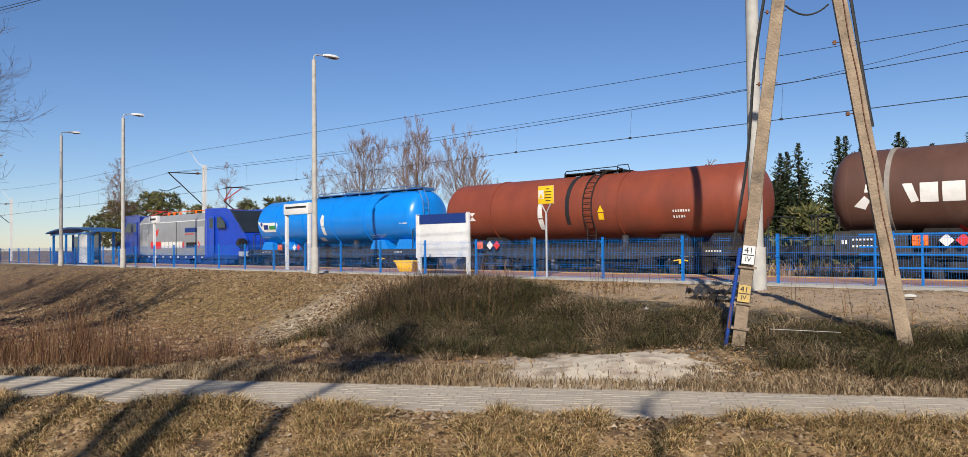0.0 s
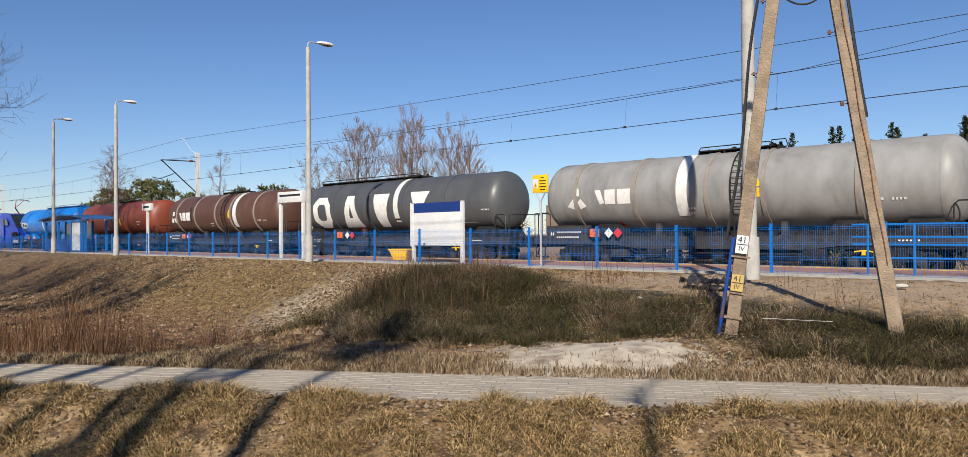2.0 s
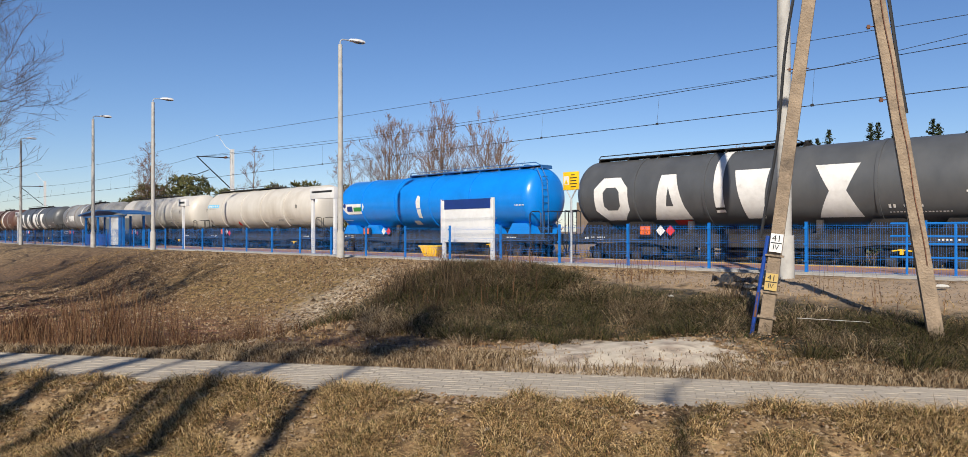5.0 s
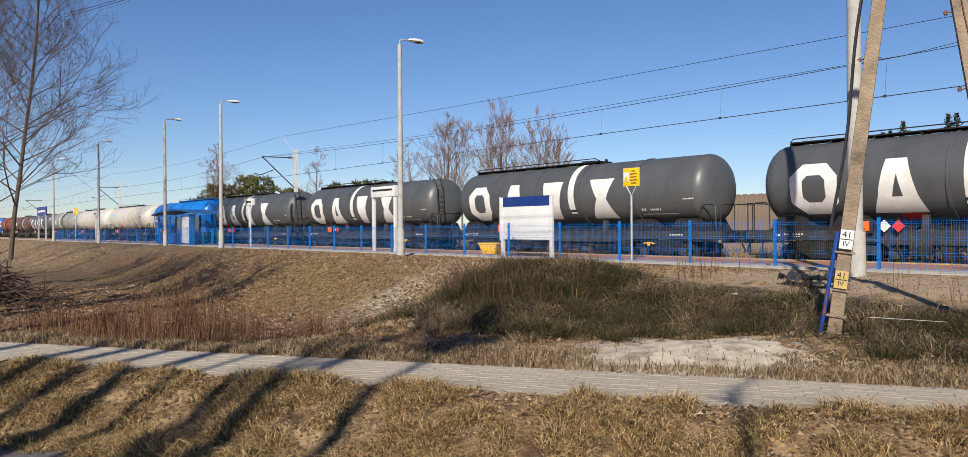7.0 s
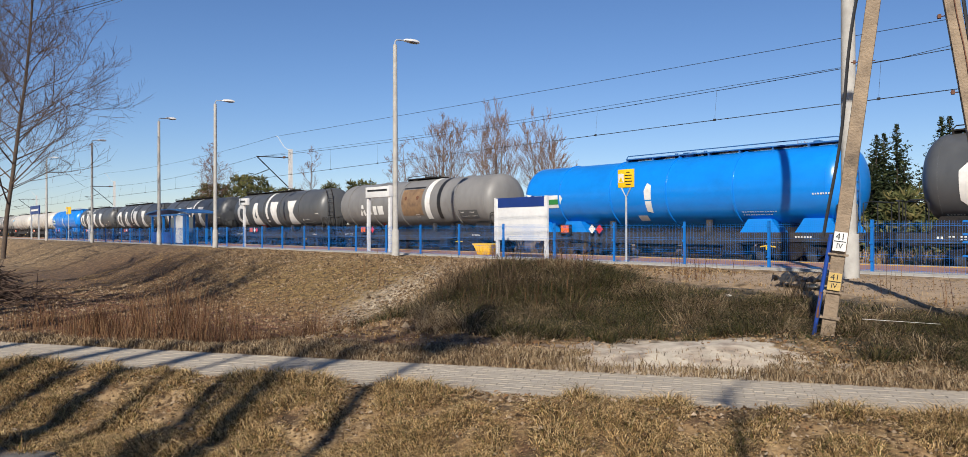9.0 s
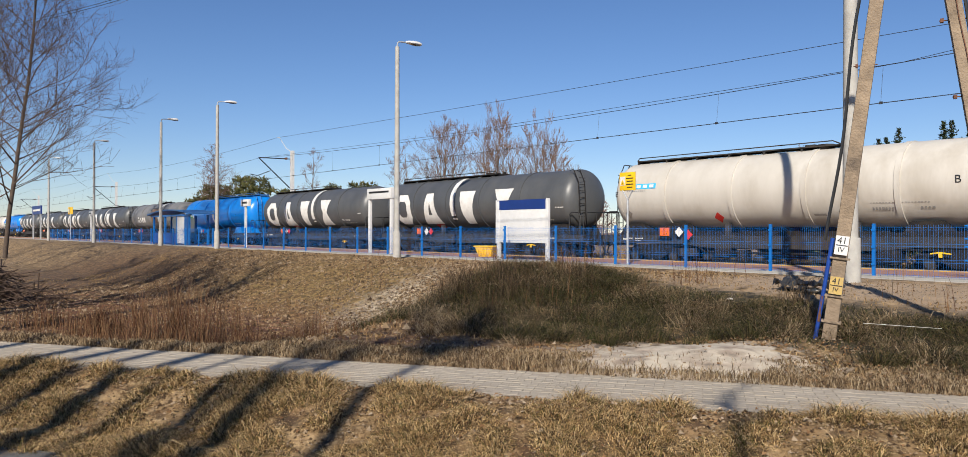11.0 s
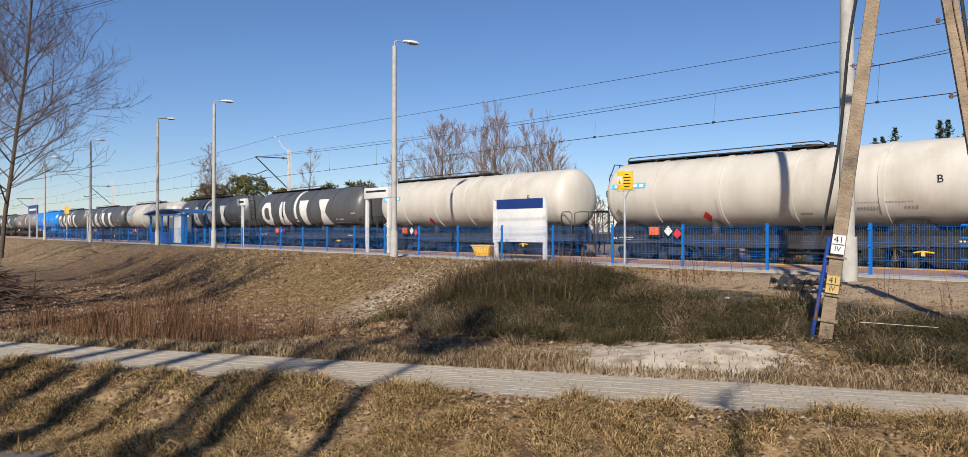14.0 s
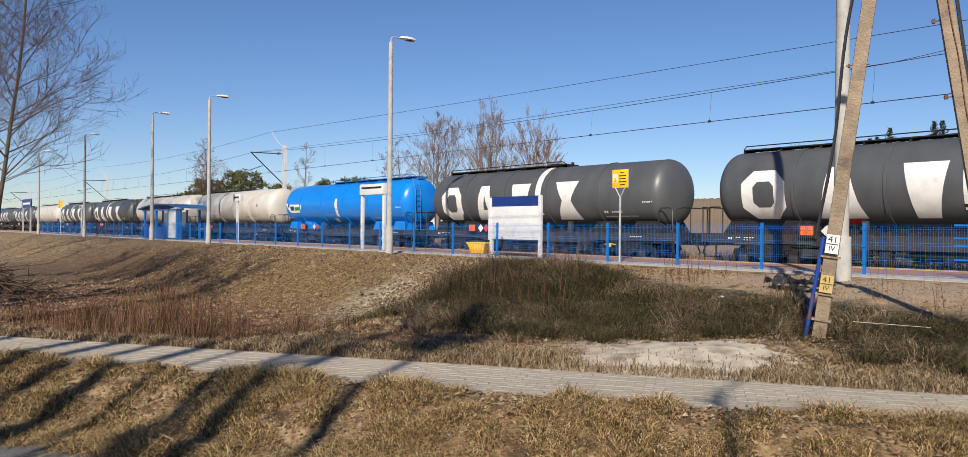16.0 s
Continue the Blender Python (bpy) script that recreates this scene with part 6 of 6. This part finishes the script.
def f_weed(x, y, s, q, r):
    if q < 2 or y > 16 or (x > -9 and r.random() < 0.8) or r.random() > smooth(0.6, 0.8, patch(x, y, 0.5, 15)):
        return 0
    return r.uniform(0.4, 1.0)


blades("verge_grass", *scatter(230000, ((-10, 6, -2.6, -0.62), f_verge, 1), 1), 0.009, M["verge_grass"], "dry trampled verge grass between road and footpath", "grass", 1.5, 1, 0.8)
blades("edge_grass", *scatter(60000, ((-14, 8, 0.64, 1.9), f_far_edge, 1), 2), 0.011, M["grey_grass"], "greyish dry grass along the footpath edge", "grass", 0.7, 2)
blades("tuft_grass", *scatter(90000, ((-16, 0, 6, 15.5), f_tuft), 3), 0.013, M["tuft_grass"], "long dark green grass tufts on the mound", "grass", 1.5, 3, 0.9)
blades("dry_grass", *scatter(260000, ((-46, 2, 2, 17), f_dry), 4), 0.014, M["straw"], "short straw coloured grass on the bank", "grass", 1.0, 4)
blades("grey_tuft", *[list(v) for v in scatter(90000, ((-15, 0, 7, 15), f_pale), 5)], 0.012, M["grey_grass"], "pale dead grass stalks on the mound", "grass", 0.9, 5)
blades("reeds", *scatter(90000, ((-36, -10, 0, 12), f_reed), 6), 0.011, M["reed"], "reddish brown dry reeds in the ditch", "reeds", 0.9, 6, 0.3)


def clumps(centres, seed):
    """Stalks that stand close in the middle of each clump: x, y, reach, count, height."""
    r = random.Random(seed)
    pts, hts = [], []
    for x, y, reach, count, tall in centres:
        for i in range(count):
            d, a = abs(r.gauss(0, 0.5)) * reach, r.uniform(0, 6.283)
            px, py = x + d * math.cos(a), y + d * math.sin(a)
            if lane(px, py)[1] > 1.1:
                pts.append((px, py, ground_z(px, py) - 0.02))
                hts.append(tall * r.uniform(0.25, 1.0) * (1.0 - 0.35 * min(1.0, d / reach)))
    return pts, hts


stand = random.Random(61)
REEDS = [(-20.4, 4.9, 1.0, 700, 1.1), (-18.7, 6.2, 1.3, 230, 2.5), (-17.2, 6.3, 1.2, 150, 2.2), (-14.1, 7.3, 0.8, 260, 1.3), (-12.6, 7.2, 0.8, 130, 0.8), (-16.2, 5.8, 1.3, 200, 1.3), (-23.0, 4.2, 1.6, 300, 1.2), (-19.4, 5.6, 1.6, 260, 1.8), (-15.5, 6.4, 1.0, 140, 1.7)]
for k in range(60):
    along_path, off = stand.uniform(-21, -5), stand.uniform(1.6, 5.2)
    c = A0 + AX * along_path + NX * off
    REEDS.append((c.x, c.y, stand.uniform(0.5, 1.4), stand.randint(30, 120), stand.uniform(0.5, 1.2)))
blades("reeds", *clumps(REEDS, 62), 0.012, M["reed"], "tall reddish brown dry reed clumps in the ditch", "reeds", 0.45, 63, 0.1)
STALKS = [(-11.6, 9.3, 1.2, 360, 1.05), (-10.7, 9.9, 1.2, 300, 1.1), (-11.8, 10.7, 1.2, 240, 1.1), (-9.8, 8.6, 0.8, 300, 0.7), (-10.0, 11.2, 0.9, 250, 0.75), (-5.9, 11.9, 0.5, 90, 0.9), (-8.4, 9.3, 0.8, 200, 0.6), (-12.4, 9.9, 0.7, 200, 1.15)]
blades("dark_stalks", *clumps(STALKS, 64), 0.011, M["dark_stalk"], "dark brown dead stalks on the mound", "weeds", 0.8, 65, 0.25)
blades("dry_weeds", *scatter(9000, ((-24, -1, 8, 17), f_weed), 7), 0.010, M["reed"], "thin dry weed stalks on the mound", "weeds", 0.3, 7, 0.1)
far = [(rng.uniform(-70, 5), rng.uniform(27.6, 33), 0.12) for i in range(26000)]
blades("trackside_grass", far, [rng.uniform(0.3, 0.9) for p in far], 0.03, M["straw"], "tall straw coloured grass beyond the track", "grass", 0.5, 8)


def tussocks(count, each, box, seed):
    """Clumps whose blades droop outward from a centre."""
    r = random.Random(seed)
    pts, hts, dirs = [], [], []
    while count > 0:
        x, y = r.uniform(box[0], box[1]), r.uniform(box[2], box[3])
        _, q = lane(x, y)
        if q < 1.5 or in_sand(x, y) or math.hypot(x + 4.5, y - 9.7) < 0.8 or y > (12.6 if x < -9.5 else 11.7) or r.random() > mound(x, y) * 1.2:
            continue
        count -= 1
        size = r.uniform(0.5, 1.25)
        for i in range(int(each * size)):
            d, t = abs(r.gauss(0, 0.16)) * size, r.uniform(0, 6.283)
            px, py = x + d * math.cos(t), y + d * math.sin(t)
            pts.append((px, py, ground_z(px, py) - 0.02))
            hts.append(r.uniform(0.15, 0.55) * size * (0.8 if x < -9 else 0.7))
            dirs.append(t + r.gauss(0, 0.9))
    return pts, hts, dirs


for mat, seed, n, tone in (("tuft_grass", 51, 420, "dark green"), ("grey_grass", 52, 120, "pale dead")):
    tp, th, td = tussocks(n, 230, (-14.5, 0, 7, 14.2), seed)
    blades("grass_tussocks", tp, th, 0.0085, M[mat], tone + " drooping grass tussocks on the mound", "grass", 1.75, seed, 0.8, td)


def fallen_leaves():
    r = random.Random(9)
    s = Shape()
    for i in range(48000):
        x, y = r.uniform(-15, 1), r.uniform(0, 12.5)
        _, q = lane(x, y)
        near_path = math.exp(-((abs(q) - 1.0) / 0.35) ** 2)
        under = math.exp(-((x + 3.2) / 2.2) ** 2 - ((y - 9.9) / 1.2) ** 2)
        if (in_sand(x, y) and r.random() < 0.93) or not (-2.6 < q < 4) or abs(q) < 0.74 or r.random() > 0.3 + 0.6 * near_path + under:
            continue
        z = ground_z(x, y) + r.uniform(0.005, 0.04)
        a, w = r.uniform(0, 6.28), r.uniform(0.012, 0.035)
        c, n = math.cos(a), math.sin(a)
        s.add([(x - c * w, y - n * w, z), (x + n * w * 0.6, y - c * w * 0.6, z + r.uniform(0, 0.018)), (x + c * w, y + n * w, z + r.uniform(0, 0.02)), (x - n * w * 0.6, y + c * w * 0.6, z + r.uniform(0, 0.03))], [(0, 1, 2), (0, 2, 3)])
    tagged(part("fallen_leaves", s, M["leaf"], smooth=0), "brown fallen leaves along the footpath", "leaves", kind="stuff")


fallen_leaves()


def stones():
    r = random.Random(12)
    s = Shape()
    for i in range(2600):
        if i % 2:
            x, y = r.gauss(-18.6, 1.8), r.uniform(10.5, 16.5)
        else:
            x, y = r.uniform(-12, 2), r.uniform(13.5, 17.3)
        z, w = ground_z(x, y), r.uniform(0.012, 0.05 if i % 2 else 0.03)
        s.add([(x - w, y, z), (x, y - w, z), (x + w, y, z + 0.2 * w), (x, y + w, z), (x + r.uniform(-0.3, 0.3) * w, y, z + w * r.uniform(0.5, 1))], [(0, 1, 4), (1, 2, 4), (2, 3, 4), (3, 0, 4)])
    tagged(part("stones", s, M["gravel"], smooth=0), "small loose stones on the bank and track", "stones", kind="stuff")


stones()


def clods():
    """Crumbs of earth, gravel and litter over the bank, the ditch and the verge."""
    r = random.Random(14)
    s = Shape()
    for i in range(95000):
        if i % 4 == 0:
            s0, q0 = r.uniform(-9, 6), r.uniform(-2.4, -0.7)
            c = A0 + AX * s0 + NX * q0
            x, y, big = c.x, c.y, 0.6
        elif i % 4 == 1:
            y = r.uniform(9.3, 16.8)
            x, big = r.gauss(-16.2 - 0.45 * (y - 12), 1.1), 1.2
        else:
            x, y, big = r.uniform(-38, 1), r.uniform(3, 17), 1.5
            if lane(x, y)[1] < 1.3 or mound(x, y) > 0.5 or in_sand(x, y):
                continue
            big = 0.55 if x > -10 else big
        z, w = ground_z(x, y), r.uniform(0.008, 0.035) * big * (1.9 if r.random() < 0.06 else 1)
        t = r.uniform(0, 1.57)
        c, n = math.cos(t) * w, math.sin(t) * w
        s.add([(x - c, y - n, z), (x + n, y - c, z), (x + c, y + n, z), (x - n, y + c, z), (x + r.uniform(-0.4, 0.4) * w, y, z + w * r.uniform(0.5, 1.1))], [(0, 1, 4), (1, 2, 4), (2, 3, 4), (3, 0, 4)])
    tagged(part("clods", s, M["clod"], smooth=0), "crumbs of earth and gravel over the bank", "gravel", kind="stuff")


clods()


def brush_pile():
    r = random.Random(15)
    o = thing("brush_pile", pose(-31.5, 4.0, ground_z(-31.5, 4.0)), "heap of cut brown branches beside the ditch", "brush pile")
    s = Shape()
    for i in range(420):
        a, d = r.uniform(0, 6.28), abs(r.gauss(0, 1.5))
        p = Vector((d * math.cos(a), d * math.sin(a), max(0, 1.5 - 0.55 * d) * r.random()))
        q = Vector((r.uniform(-1, 1), r.uniform(-1, 1), r.uniform(-0.25, 0.45))).normalized() * r.uniform(0.8, 1.9)
        s.tube(p - q * 0.5, p + q * 0.5, 0.02, 0.006, 4, caps=False)
    tagged(part("brushwood", s, M["twig"], o, smooth=0), kind="stuff")


brush_pile()


def litter():
    r = random.Random(18)
    x, y = -6.6, 13.9
    o = thing("plastic_sheet", pose(x, y, ground_z(x, y)), "crumpled black plastic sheet in the grass", "litter")
    s, n = Shape(), 12
    for i in range(n):
        for j in range(n):
            s.v.append(((i - n / 2) * 0.1, (j - n / 2) * 0.06, 0.1 + 0.22 * abs(noise.noise((i * 0.5, j * 0.5, 3))) + 0.1 * r.random()))
    s.f = [(i * n + j, i * n + j + 1, (i + 1) * n + j + 1, (i + 1) * n + j) for i in range(n - 1) for j in range(n - 1)]
    part("sheet", s, M["plastic"], o, smooth=20)
    for x, y, w in ((-6.5, 13.75, 0.13), (-7.15, 13.9, 0.06), (-7.0, 11.7, 0.06), (-3.0, 10.6, 0.05), (-3.6, 15.2, 0.11)):
        o = thing("stone", pose(x, y, ground_z(x, y) + 0.04), "pale stone lying in the grass", "stone", "pale stones")
        b = Shape().lathe_x([(-w, 0.002), (-w * 0.8, w * 0.4), (0, w * 0.55), (w * 0.8, w * 0.35), (w, 0.002)], 9)
        b.v = [(a + 0.1 * c, bb, c * 0.7 + w * 0.3) for a, bb, c in b.v]
        part("rock", b, M["sack"], o)
    o = thing("stick", pose(0, 0, 0), "thin pale stick lying on the grass", "stick")
    part("wood", Shape().tube((-4.3, 10.55, 0.42), (-3.45, 10.9, 0.40), 0.004, 0.003, 6), M["sack"], o)


litter()


# ---- footpath blocks ----
def build_blocks():
    L, W = 0.2, 0.1
    bs = Shape()
    i0, i1, j0, j1, e, t = -L / 2 + 0.0015, L / 2 - 0.0015, -W / 2 + 0.003, W / 2 - 0.003, 0.004, 0.0
    vs = [(i0, j0, -0.05), (i1, j0, -0.05), (i1, j1, -0.05), (i0, j1, -0.05), (i0, j0, -e), (i1, j0, -e), (i1, j1, -e), (i0, j1, -e), (i0 + e, j0 + e, 0), (i1 - e, j0 + e, 0), (i1 - e, j1 - e, 0), (i0 + e, j1 - e, 0)]
    fs = [(0, 1, 5, 4), (1, 2, 6, 5), (2, 3, 7, 6), (3, 0, 4, 7), (4, 5, 9, 8), (5, 6, 10, 9), (6, 7, 11, 10), (7, 4, 8, 11), (8, 9, 10, 11)]
    bs.add(vs, fs)
    me = mesh_of("paving_block", bs, M["paving"], smooth=0)
    rest = Shape()
    ang = math.degrees(math.atan2(AX.y, AX.x))
    r = random.Random(21)
    for row in range(14):
        q = -0.65 + row * W
        for k in range(-75, 55):
            s = k * L + (L / 2 if row % 2 else 0)
            c = A0 + AX * s + NX * q
            m = pose(c.x, c.y, 0.004 + r.uniform(-0.003, 0.003), r.uniform(-0.5, 0.5), r.uniform(-0.5, 0.5), ang)
            if 0.6 <= s < 4.8:
                part("paving_block", me, None, pavement, at=m)
            else:
                rest.add([m @ Vector(v) for v in vs], fs)
    ob = part("paving_blocks", rest, M["paving"], pavement, smooth=0)
    tagged(ob, kind="stuff")


build_blocks()

motions()
